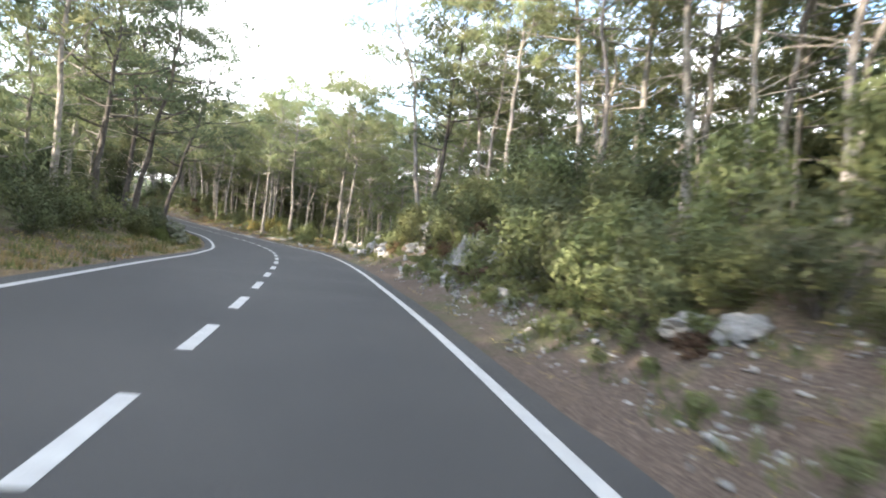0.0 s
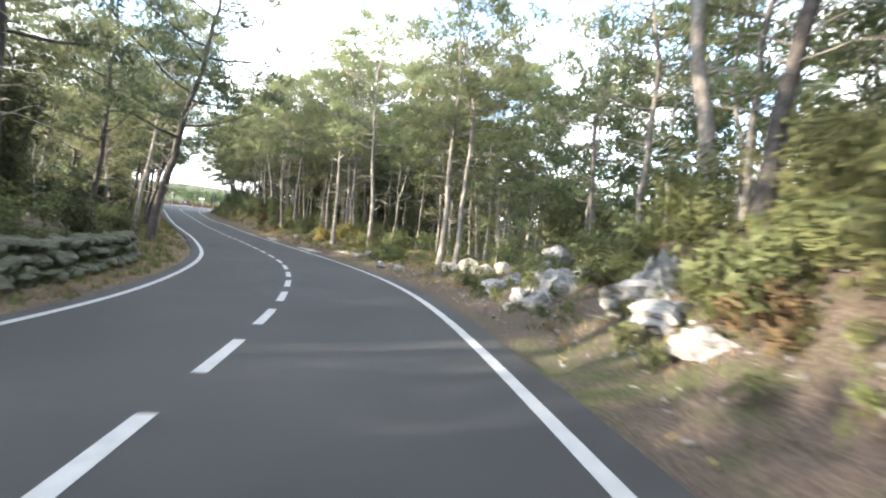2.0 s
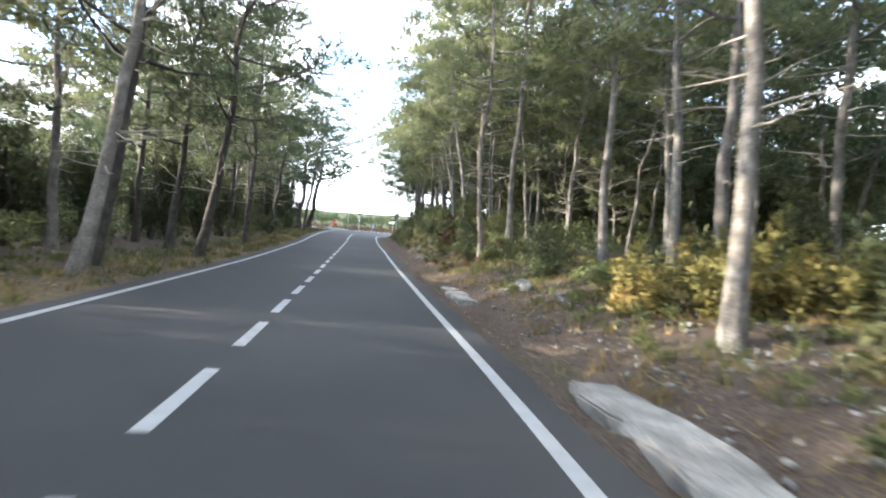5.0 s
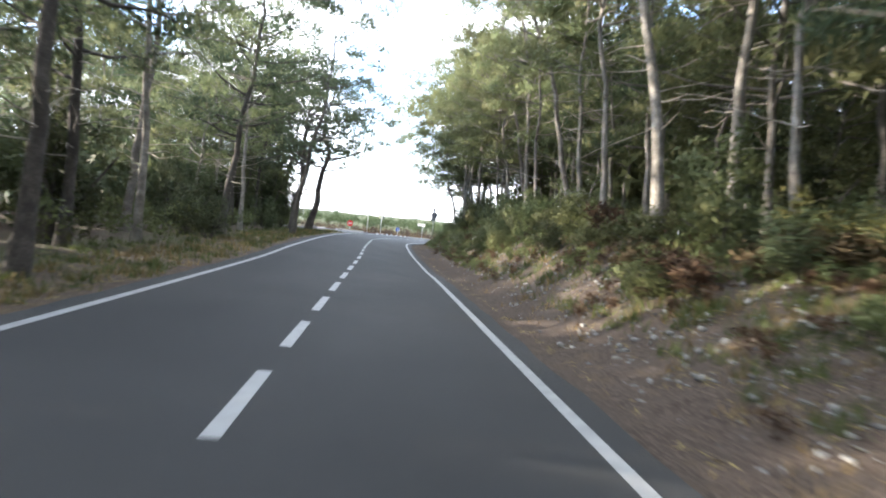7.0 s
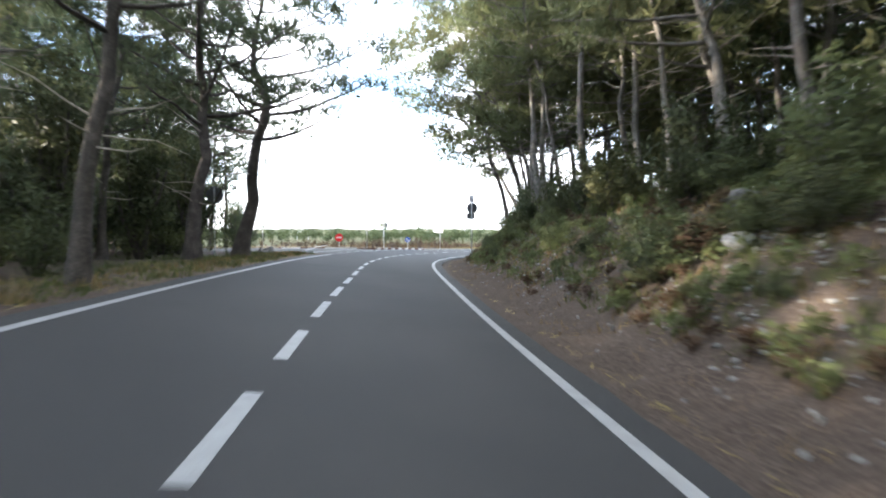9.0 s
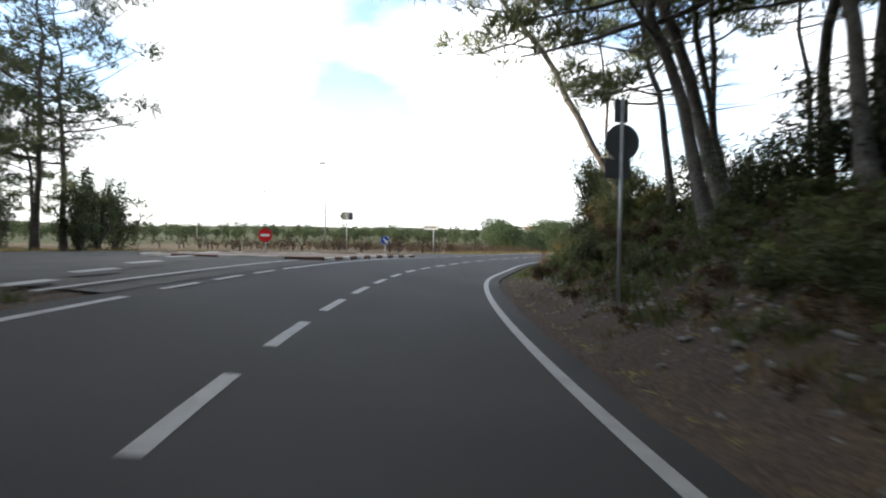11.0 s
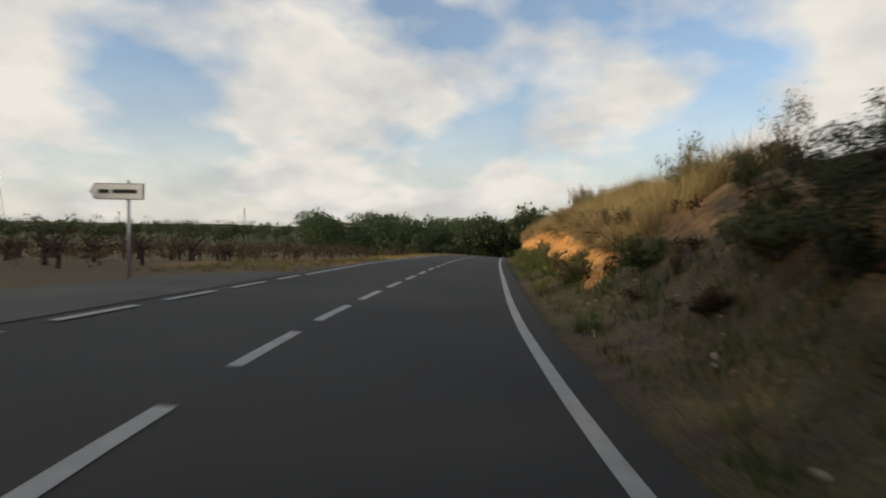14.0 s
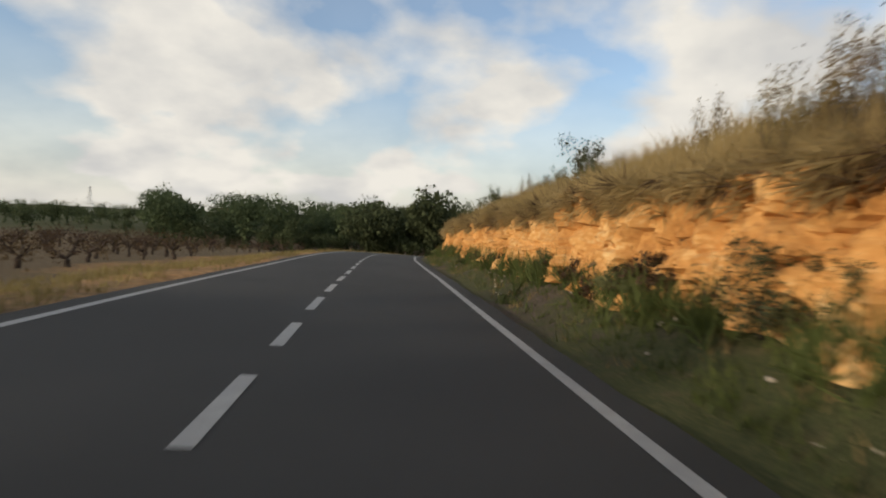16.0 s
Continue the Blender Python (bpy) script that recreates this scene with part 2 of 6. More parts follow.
def ground_material():
    """Needle litter, green and dry grass, ochre earth and pale rubble, by the cover that grows at each place."""
    m = bpy.data.materials.new("ground")
    m.use_nodes = True
    nt = m.node_tree
    b, link, n = nt.nodes["Principled BSDF"], nt.links.new, nt.nodes.new
    co, att, sep = n("ShaderNodeTexCoord"), n("ShaderNodeAttribute"), n("ShaderNodeSeparateColor")
    att.attribute_name = "cover"
    link(att.outputs["Color"], sep.inputs[0])

    def noise_of(scale, detail=7.0):
        t = n("ShaderNodeTexNoise")
        t.inputs["Scale"].default_value, t.inputs["Detail"].default_value = scale, detail
        t.inputs["Roughness"].default_value = 0.62
        link(co.outputs["Object"], t.inputs["Vector"])
        return t.outputs["Fac"]

    def coloured(stops, fac):
        r = ramp_of(nt, stops)
        link(fac, r.inputs[0])
        return r.outputs[0]

    def mixed(fac, a, c):
        x = n("ShaderNodeMix"); x.data_type = "RGBA"
        link(fac, x.inputs["Factor"]); link(a, x.inputs["A"]); link(c, x.inputs["B"])
        return x.outputs["Result"]

    def edge(value, noise_fac, spread=0.5):
        a = n("ShaderNodeMath"); a.operation = "MULTIPLY_ADD"
        link(noise_fac, a.inputs[0]); a.inputs[1].default_value = spread * 2
        a.inputs[2].default_value = -spread - 0.5
        c = n("ShaderNodeMath"); c.operation = "ADD"
        link(a.outputs[0], c.inputs[0]); link(value, c.inputs[1])
        r = n("ShaderNodeMapRange")
        r.inputs["From Min"].default_value, r.inputs["From Max"].default_value = -0.15, 0.15
        link(c.outputs[0], r.inputs["Value"])
        return r.outputs[0]

    fine, mid, wide = noise_of(22), noise_of(2.2), noise_of(0.35)
    litter = coloured([(0.3, (0.038, 0.028, 0.022)), (0.5, (0.072, 0.054, 0.043)), (0.68, (0.135, 0.108, 0.088))], fine)
    green = coloured([(0.3, (0.030, 0.038, 0.016)), (0.52, (0.058, 0.064, 0.026)), (0.7, (0.11, 0.098, 0.046))], fine)
    dry = coloured([(0.3, (0.058, 0.043, 0.027)), (0.5, (0.112, 0.082, 0.049)), (0.7, (0.20, 0.152, 0.09))], fine)
    ochre = coloured([(0.25, (0.17, 0.085, 0.035)), (0.5, (0.33, 0.18, 0.075)), (0.72, (0.50, 0.32, 0.16))], noise_of(5.0, 9))
    c = mixed(edge(sep.outputs["Green"], mid), litter, green)
    c = mixed(edge(sep.outputs["Blue"], mid), c, dry)
    c = mixed(edge(sep.outputs["Red"], mid, 0.3), c, ochre)
    link(c, b.inputs["Base Color"])
    b.inputs["Roughness"].default_value = 0.95
    b.inputs["Specular IOR Level"].default_value = 0.15
    bp = n("ShaderNodeBump")
    bp.inputs["Strength"].default_value, bp.inputs["Distance"].default_value = 0.8, 0.06
    add = n("ShaderNodeMath"); add.operation = "ADD"
    link(fine, add.inputs[0]); link(mid, add.inputs[1])
    link(add.outputs[0], bp.inputs["Height"]); link(bp.outputs[0], b.inputs["Normal"])
    return m


GROUND = ground_material()


# ---- the road's line and the lie of the land ----
# Centre line: x, y, z, cross fall in degrees (up to the right).
ROAD = [
    (2.02, -27.42, 0.94, 2.1),
    (-0.14, -10.15, 0.52, 1.6),
    (-2.25, 1.29, 0.12, 1.2),
    (-4.46, 10.83, -0.29, 1.1),
    (-7.12, 20.38, -0.78, 2.7),
    (-10.35, 29.31, -1.27, 3.3),
    (-15.09, 38.45, -1.73, 0.5),
    (-22.26, 48.27, -2.15, -0.7),
    (-29.72, 57.35, -2.46, -0.8),
    (-36.92, 65.97, -2.68, -0.8),
    (-46.37, 77.40, -2.83, -2.3),
    (-51.24, 83.33, -2.87, -5.4),
    (-59.57, 93.26, -2.87, -5.2),
    (-68.11, 104.26, -2.93, -4.0),
    (-74.84, 116.07, -3.17, -5.0),
    (-78.26, 125.41, -3.39, -4.7),
    (-80.08, 133.52, -3.53, -2.0),
    (-81.59, 146.37, -3.76, -2.5),
    (-82.22, 152.35, -3.89, -2.7),
    (-83.39, 164.05, -4.18, -1.9),
    (-85.12, 185.24, -4.86, -2.1),
    (-84.65, 198.85, -5.51, -1.8),
    (-79.99, 220.35, -7.06, -1.3),
    (-67.06, 244.34, -9.89, -0.7),
]
LANE, HALF = 3.02, 3.45


def spline(rows, step):
    """Points every step metres along a smooth line through the rows."""
    p = np.array(rows, float)
    p = np.vstack([2 * p[0] - p[1], p, 2 * p[-1] - p[-2]])
    out = []
    for k in range(1, len(p) - 2):
        count = max(2, int(np.linalg.norm(p[k + 1][:2] - p[k][:2]) / step))
        for u in np.linspace(0, 1, count, endpoint=False):
            a, b_, c, d = p[k - 1], p[k], p[k + 1], p[k + 2]
            out.append(0.5 * (2 * b_ + (c - a) * u + (2 * a - 5 * b_ + 4 * c - d) * u**2 + (3 * b_ - a - 3 * c + d) * u**3))
    return np.array(out)


LINE = spline(ROAD, 0.5)
SEG = np.r_[0, np.cumsum(np.linalg.norm(np.diff(LINE[:, :2], axis=0), axis=1))]
METRES = SEG - SEG[np.argmin(np.hypot(LINE[:, 0] - (-4.33), LINE[:, 1] - (10.31)))]
# Stations by which all things beside the road are placed; they stand a little closer than a metre apart on the slow stretches.
ARC = np.interp(METRES, [-47.2, -4.1, 5.8, 16.4, 27.5, 38.6, 44.0, 71.7, 84.0, 95.7, 107.3, 133.7, 143.1, 153.8, 164.9, 170.2, 261.6],
                [-51.0, 9.0, 22.9, 35.5, 48.4, 59.6, 64.7, 96.0, 109.7, 123.6, 133.7, 164.6, 175.9, 186.9, 198.9, 205.7, 305.7])
WAY = np.gradient(LINE[:, :2], axis=0)
WAY /= np.linalg.norm(WAY, axis=1)[:, None]
RIGHT = np.stack([WAY[:, 1], -WAY[:, 0]], 1)


def road_at(s, d, lift=0.0):
    """The place on the road's surface s metres along it and d metres to the right of its centre line."""
    p = [np.interp(s, ARC, LINE[:, k]) for k in range(4)]
    r = [np.interp(s, ARC, RIGHT[:, k]) for k in range(2)]
    return (p[0] + r[0] * d, p[1] + r[1] * d, p[2] + np.tan(np.radians(p[3])) * d + lift)


def nearest(x, y):
    """How far along and how far to the right of the centre line places lie, and the road's index there."""
    x, y = np.atleast_1d(x).astype(float), np.atleast_1d(y).astype(float)
    idx = np.empty(len(x), int)
    for k in range(0, len(x), 4000):
        dd = (x[k:k + 4000, None] - LINE[None, :, 0]) ** 2 + (y[k:k + 4000, None] - LINE[None, :, 1]) ** 2
        idx[k:k + 4000] = dd.argmin(1)
    off = np.stack([x, y], 1) - LINE[idx, :2]
    d = (off * RIGHT[idx]).sum(1)
    along = (off * WAY[idx]).sum(1)
    far = np.hypot(*off.T)
    d = np.where(np.abs(along) > 2, np.sign(d + 1e-9) * far, d)
    return ARC[idx] + np.clip(along, -2, 2), d, idx


def ripple(x, y, size, seed=0.0):
    """Smooth unevenness between about -1 and 1."""
    u, v = x / size + seed, y / size - seed * 1.7
    return (np.sin(u * 1.3 + 1.7 * np.sin(v * 0.9)) + np.sin(v * 1.7 + 1.3 * np.sin(u * 1.1 + 2.0)) + 0.6 * np.sin(2.9 * u + 2.3 * v)
            + 0.5 * np.sin(4.7 * v - 3.1 * u + 1.0)) / 3.1


def step(a, b_, x):
    u = np.clip((x - a) / (b_ - a), 0, 1)
    return u * u * (3 - 2 * u)


# Along the road: height of the right bank, how wide its slope is, and the left side's height 8 m out.
BANK_S = [-50, 0, 14, 30, 38, 46, 70, 84, 96, 112, 130, 145, 160, 172, 182, 200, 235, 260, 300]
BANK_H = [2.2, 2.4, 2.9, 3.0, 1.9, 0.6, 0.55, 1.2, 1.9, 2.6, 2.8, 2.6, 2.7, 2.7, 2.75, 3.7, 3.7, 2.7, 1.0]
BANK_W = [6.0, 5.4, 4.6, 4.3, 4.6, 5.0, 5.5, 5.0, 4.6, 4.6, 5.0, 5.6, 5.4, 4.6, 4.2, 3.9, 3.8, 5.0, 5.0]
LEFT_S = [-50, 5, 20, 40, 60, 90, 110, 140, 185, 300]
LEFT_H = [0.3, 0.2, 0.5, 0.95, 0.35, 0.1, 0.05, -0.05, -0.4, -0.6]


def land(x, y):
    """The height of the ground, and how far along and beside the road it lies."""
    s, d, idx = nearest(x, y)
    x, y = np.atleast_1d(x), np.atleast_1d(y)
    fall = np.tan(np.radians(LINE[idx, 3]))
    base = LINE[idx, 2] + fall * np.clip(d, -HALF - 1, HALF + 1)
    h, w = np.interp(s, BANK_S, BANK_H), np.interp(s, BANK_S, BANK_W)
    out = d - HALF
    rise = np.interp(s, [-50, 182, 191, 250, 265], [0, 0, 1, 1, 0])
    soft = step(0.5, 0.5 + w, out) * h
    # The cutting: a grassy foot, an upright face of ochre earth and a grassy brow.
    cut = h * (0.24 * step(0.3, 2.5, out) + 0.42 * step(2.3, 3.0, out + 0.35 * ripple(x, y, 2.1, 3)) + 0.34 * step(2.9, 6.0, out))
    right = soft * (1 - rise) + cut * rise
    right = right + np.clip(out - 7, 0, 60) * np.interp(s, [0, 40, 60, 90, 150, 230], [0.05, 0.02, 0.015, 0.03, 0.02, 0.01])
    ditch = -0.28 * np.exp(-((out - 0.9) / 0.5) ** 2) * np.interp(s, [48, 58, 80, 90], [0, 1, 1, 0.2])
    rough = np.clip(out - 0.6, 0, 3) / 3
    right = right + ditch + rough * (0.16 * ripple(x, y, 3.1) + 0.07 * ripple(x, y, 0.9, 5))
    lh = np.interp(s, LEFT_S, LEFT_H)
    lo = -d - HALF
    left = lh * step(0.3, 5.0, lo) + np.clip(lo / 3, 0, 1) * (0.10 * ripple(x, y, 3.4, 2) + 0.04 * ripple(x, y, 0.9, 6))
    left = left * np.where((s > 138) & (s < 200) & (lo < 20), 0.25, 1.0)
    z = base + np.where(d > 0, np.where(out > 0, right, 0), np.where(lo > 0, left, 0))
    z = z - np.where(np.abs(d) < HALF - 0.15, 0.10, 0.035)
    # Far from the road the land evens out to a plain with low hills round it.
    far = np.hypot(x + 62, y - 105)
    away = step(60, 170, np.abs(d))
    plain_z = -6.0 + step(500, 1500, far) * (14 + 8 * np.sin(x / 310) * np.cos(y / 270) + 4 * np.sin(y / 130 + x / 190))
    z = z * (1 - away) + plain_z * away
    return z, s, d


def ground_z(x, y):
    return float(land([x], [y])[0][0])


# ---- helpers for meshes ----
def mesh_of(name, verts, faces, mats, smooth=False, which=None):
    me = bpy.data.meshes.new(name)
    me.from_pydata([tuple(v) for v in verts], [], [tuple(f) for f in faces])
    for m in (mats if isinstance(mats, (list, tuple)) else [mats]):
        me.materials.append(m)
    if which is not None:
        me.polygons.foreach_set("material_index", np.asarray(which, np.int32))
    if smooth:
        me.polygons.foreach_set("use_smooth", np.ones(len(me.polygons), bool))
    me.update()
    return me


def part(name, bm, material, parent, label=""):
    """One mesh object from a bmesh (or a ready mesh) under a thing or a part."""
    if isinstance(bm, bmesh.types.BMesh):
        me = bpy.data.meshes.new(name)
        bm.to_mesh(me)
        bm.free()
        me.materials.append(material)
    else:
        me = bm
    ob = new(name, me)
    ob.parent = parent
    return tagged(ob, label)


def thing(name, m, label, category, group="", kind=""):
    ob = new(name)
    ob.empty_display_size = 0.2
    ob.matrix_world = m
    return tagged(ob, label, category, group, kind)


def tube(points, radii, sides=8, cap=True):
    """Vertices and faces of a tapered tube along points."""
    pts = np.array(points, float)
    rad = np.asarray(radii, float)
    way = np.gradient(pts, axis=0)
    way /= np.linalg.norm(way, axis=1)[:, None] + 1e-9
    ref = np.where(np.abs(way[:, 2:3]) > 0.9, [[1.0, 0, 0]], [[0, 0, 1.0]])
    u = np.cross(way, ref)
    u /= np.linalg.norm(u, axis=1)[:, None]
    v = np.cross(way, u)
    ang = np.arange(sides) * 2 * np.pi / sides
    verts = (pts[:, None] + rad[:, None, None] * (np.cos(ang)[None, :, None] * u[:, None] + np.sin(ang)[None, :, None] * v[:, None])).reshape(-1, 3)
    faces = [(i * sides + k, i * sides + (k + 1) % sides, (i + 1) * sides + (k + 1) % sides, (i + 1) * sides + k)
             for i in range(len(pts) - 1) for k in range(sides)]
    if cap:
        faces += [tuple(range(sides))[::-1], tuple(range((len(pts) - 1) * sides, len(pts) * sides))]
    return verts, faces


class Build:
    """Gathers pieces into one mesh."""

    def __init__(self):
        self.v, self.f, self.n = [], [], 0

    def add(self, verts, faces):
        self.v.append(np.asarray(verts, float))
        self.f += [tuple(i + self.n for i in f) for f in faces]
        self.n += len(verts)
        return self

    def mesh(self, name, mats, smooth=False):
        return mesh_of(name, np.concatenate(self.v), self.f, mats, smooth)


def bm_box(sx, sy, sz, bevel=0.01, at=(0, 0, 0), turn=None):
    bm = bmesh.new()
    bmesh.ops.create_cube(bm, size=1, matrix=Matrix.Translation(at) @ (turn or Matrix()) @ Matrix.Diagonal((sx, sy, sz, 1)))
    if bevel:
        bmesh.ops.bevel(bm, geom=bm.edges[:], offset=bevel, segments=2, affect="EDGES")
    return bm


def bm_tube(r0, r1, z0, z1, sides=12, at=(0, 0)):
    bm = bmesh.new()
    bmesh.ops.create_cone(bm, cap_ends=True, segments=sides, radius1=r0, radius2=r1, depth=z1 - z0, matrix=Matrix.Translation((at[0], at[1], (z0 + z1) / 2)))
    for f in bm.faces:
        f.smooth = len(f.verts) == 4
    return bm


# ---- ground ----
def build_ground():
    def axis(lo, hi, fine):
        mid = np.arange(lo, hi, fine)
        grow, a = [], fine
        while sum(grow) < 3200:
            a *= 1.16
            grow.append(a)
        g = np.cumsum(grow)
        return np.r_[lo - g[::-1], mid, mid[-1] + g]

    xs, ys = axis(-135, 30, 0.92), axis(-25, 262, 0.92)
    gx, gy = np.meshgrid(xs, ys)
    x, y = gx.ravel(), gy.ravel()
    z, s, d = land(x, y)
    nx, ny = len(xs), len(ys)
    i = (np.arange(ny - 1)[:, None] * nx + np.arange(nx - 1)[None]).ravel()
    faces = np.stack([i, i + 1, i + nx + 1, i + nx], 1)
    me = mesh_of("ground", np.stack([x, y, z], 1), faces, GROUND, True)
    out, lo = d - HALF, -d - HALF
    ripA, ripB = ripple(x, y, 4.0, 9), ripple(x, y, 9.0, 4)
    forest = 1 - step(150, 185, s)
    green = np.where(d > 0, 0.30 + 0.3 * ripA + 0.35 * step(3, 7, out) * forest, 0.42 + 0.3 * ripA)
    green = green * np.where((s > 76) & (s < 155) & (d > 0) & (out < 5), 0.35, 1)
    green = np.where((d > 0) & (s > 165), 0.62 - 0.6 * step(2.0, 3.0, out) + 0.3 * ripA, green)
    dry = np.where(d > 0, 0.18 + 0.3 * ripB, 0.22 + 0.3 * ripB) * forest + (1 - forest) * np.where(d > 0, 0.35 + 0.5 * step(3.0, 4.5, out) + 0.3 * ripB, 0.75 + 0.25 * ripB)
    dry = np.where((d < 0) & (lo < 2.2) & (s < 145), 0.55 + 0.3 * ripA, dry)
    ochre = np.interp(s, [183, 190, 252, 262], [0, 1, 1, 0]) * (d > 0) * step(1.9, 2.4, out) * (1 - step(3.3, 4.4, out))
    ochre = np.maximum(ochre, 0.75 * (d > 0) * np.interp(s, [140, 155, 172, 186, 192], [0, 0.7, 1.0, 1.0, 0.4]) * np.exp(-((out - 3.2) / 1.5) ** 2) * (0.85 + 0.45 * ripA))
    ochre = np.maximum(ochre, 0.5 * (d > 0) * np.interp(s, [92, 100, 128, 140], [0, 0.35, 0.6, 0.25]) * np.exp(-((out - 3.4) / 0.8) ** 2) * (0.3 + 0.9 * ripA))
    ochre = np.maximum(ochre, 0.62 * (d < 0) * np.interp(s, [188, 196], [0, 1]) * (1 - step(7, 11, lo)) * (0.8 + 0.4 * ripA))
    far = step(60, 170, np.abs(d))
    green, dry = green * (1 - far) + 0.85 * far, dry * (1 - far) + 0.2 * far
    col = np.stack([ochre, green, dry, np.ones_like(s)], 1).clip(0, 1)
    att = me.attributes.new("cover", "FLOAT_COLOR", "POINT")
    att.data.foreach_set("color", col.astype(np.float32).ravel())
    tagged(new("ground", me), "uneven roadside earth with needle litter and grass", "ground", kind="structure")


build_ground()


# ---- road ----
def strip(s0, s1, d0, d1, lift, step_s=1.0, wave=0.0, seed=0, across=1):
    """Vertices and faces of a band along the road between two offsets; wave roughens its edges."""
    ss = np.arange(s0, s1 + 1e-6, step_s)
    rng = np.random.default_rng(seed)
    ds = np.linspace(0, 1, across + 1)
    verts = []
    for s in ss:
        e0, e1 = d0 + wave * rng.uniform(-1, 1), d1 + wave * rng.uniform(-1, 1)
        verts += [road_at(s, e0 + (e1 - e0) * u, lift) for u in ds]
    k = across + 1
    faces = [(i * k + j, i * k + j + 1, (i + 1) * k + j + 1, (i + 1) * k + j) for i in range(len(ss) - 1) for j in range(across)]
    return verts, faces


END = ARC[-1] - 2
rv, rf = strip(ARC[0] + 1, END, -HALF, HALF, 0.0, 1.0, 0.04, 1, 6)
edge_v, edge_f = list(rv), list(rf)
rows_n = len(rv) // 7
for col_i in (0, 6):                        # the broken edge of the asphalt, a hand deep
    first_i = len(edge_v)
    edge_v += [(v[0], v[1], v[2] - 0.12) for v in rv[col_i::7]]
    edge_f += [(i * 7 + col_i, (i + 1) * 7 + col_i, first_i + i + 1, first_i + i) for i in range(rows_n - 1)]
road = new("road", mesh_of("road", edge_v, edge_f, ASPHALT, False))
tagged(road, "grey asphalt country road with two lanes", "road", kind="structure")


def marking(name, s0, s1, d, width, label, lift=0.006):
    v, f = strip(s0, s1, d - width / 2, d + width / 2, lift, min(1.0, (s1 - s0) / 2))
    ob = new(name, mesh_of(name, v, f, PAINT))
    ob.parent = road
    return tagged(ob, label)


marking("edge_line", ARC[0] + 1, END, LANE, 0.15, "solid white edge line")
marking("edge_line", ARC[0] + 1, 147, -LANE, 0.15, "solid white edge line")
marking("edge_line", 188.6, END, -LANE, 0.15, "solid white edge line")
# The far ends of the centre dashes, in metres along the road.
for k in range(-12, 84):
    end_m = float(np.interp(k, [-12, 0, 20, 27, 48, 90], [-43.15, -8.58, 49.05, 68.45, 128.89, 249.9]))
    end_s, start_s = np.interp([end_m, end_m - 1.92], METRES, ARC)
    if ARC[0] + 4 < start_s and end_s < END - 3:
        marking("dash", start_s, end_s, 0.0, 0.15, "white centre dash")


# ---- junction on the left ----
def patch(name, corners, material, label, lift, category, seed=0):
    """A paved piece given by (s, d) corners, filled in a grid that follows the road's fall."""
    (a, b_, c, d) = corners
    n_ = 10
    verts, faces = [], []
    for i in range(n_ + 1):
        for j in range(n_ + 1):
            u, v = i / n_, j / n_
            s = (a[0] * (1 - u) + b_[0] * u) * (1 - v) + (d[0] * (1 - u) + c[0] * u) * v
            o = (a[1] * (1 - u) + b_[1] * u) * (1 - v) + (d[1] * (1 - u) + c[1] * u) * v
            x, y, z = road_at(s, max(o, -4.6), 0)
            x, y, _ = road_at(s, o)
            verts.append((x, y, max(z - 0.25 * step(4.6, 30, -o), ground_z(x, y)) + lift))
    k = n_ + 1
    faces = [(i * k + j, (i + 1) * k + j, (i + 1) * k + j + 1, i * k + j + 1) for i in range(n_) for j in range(n_)]
    return tagged(new(name, mesh_of(name, verts, faces, material)), label, category, kind="structure")


patch("side_road", [(146.5, -3.40), (164, -3.40), (167, -34), (157, -34)], OLD_ASPHALT, "worn grey asphalt side road mouth", 0.012, "road")
patch("side_road", [(174.5, -3.40), (189.5, -3.40), (186.5, -5.9), (174.5, -8.0)], OLD_ASPHALT, "worn grey asphalt widening at the end of the junction", 0.012, "road")
patch("side_road", [(158, -14.6), (171, -14.6), (171, -21), (158, -21)], OLD_ASPHALT, "worn grey asphalt link behind the island", 0.018, "road")
marking("edge_line", 156, 178, -LANE, 0.15, "solid white edge line")
for k in range(4):
    marking("give_way_dash", 147.6 + k * 2.5, 149.2 + k * 2.5, -LANE, 0.13, "short white dash", 0.02)
for k in range(4):
    marking("opening_dash", 178.8 + k * 2.5, 180.5 + k * 2.5, -LANE, 0.15, "white dash across the side road", 0.02)
for k in range(5):
    marking("hatch_line", 146 + k * 3.0, 147.6 + k * 3.0, -4.9 - k * 0.55, 0.25, "worn white hatching", 0.022)
marking("border_line", 146, 160, -4.2, 0.12, "white border line", 0.022)


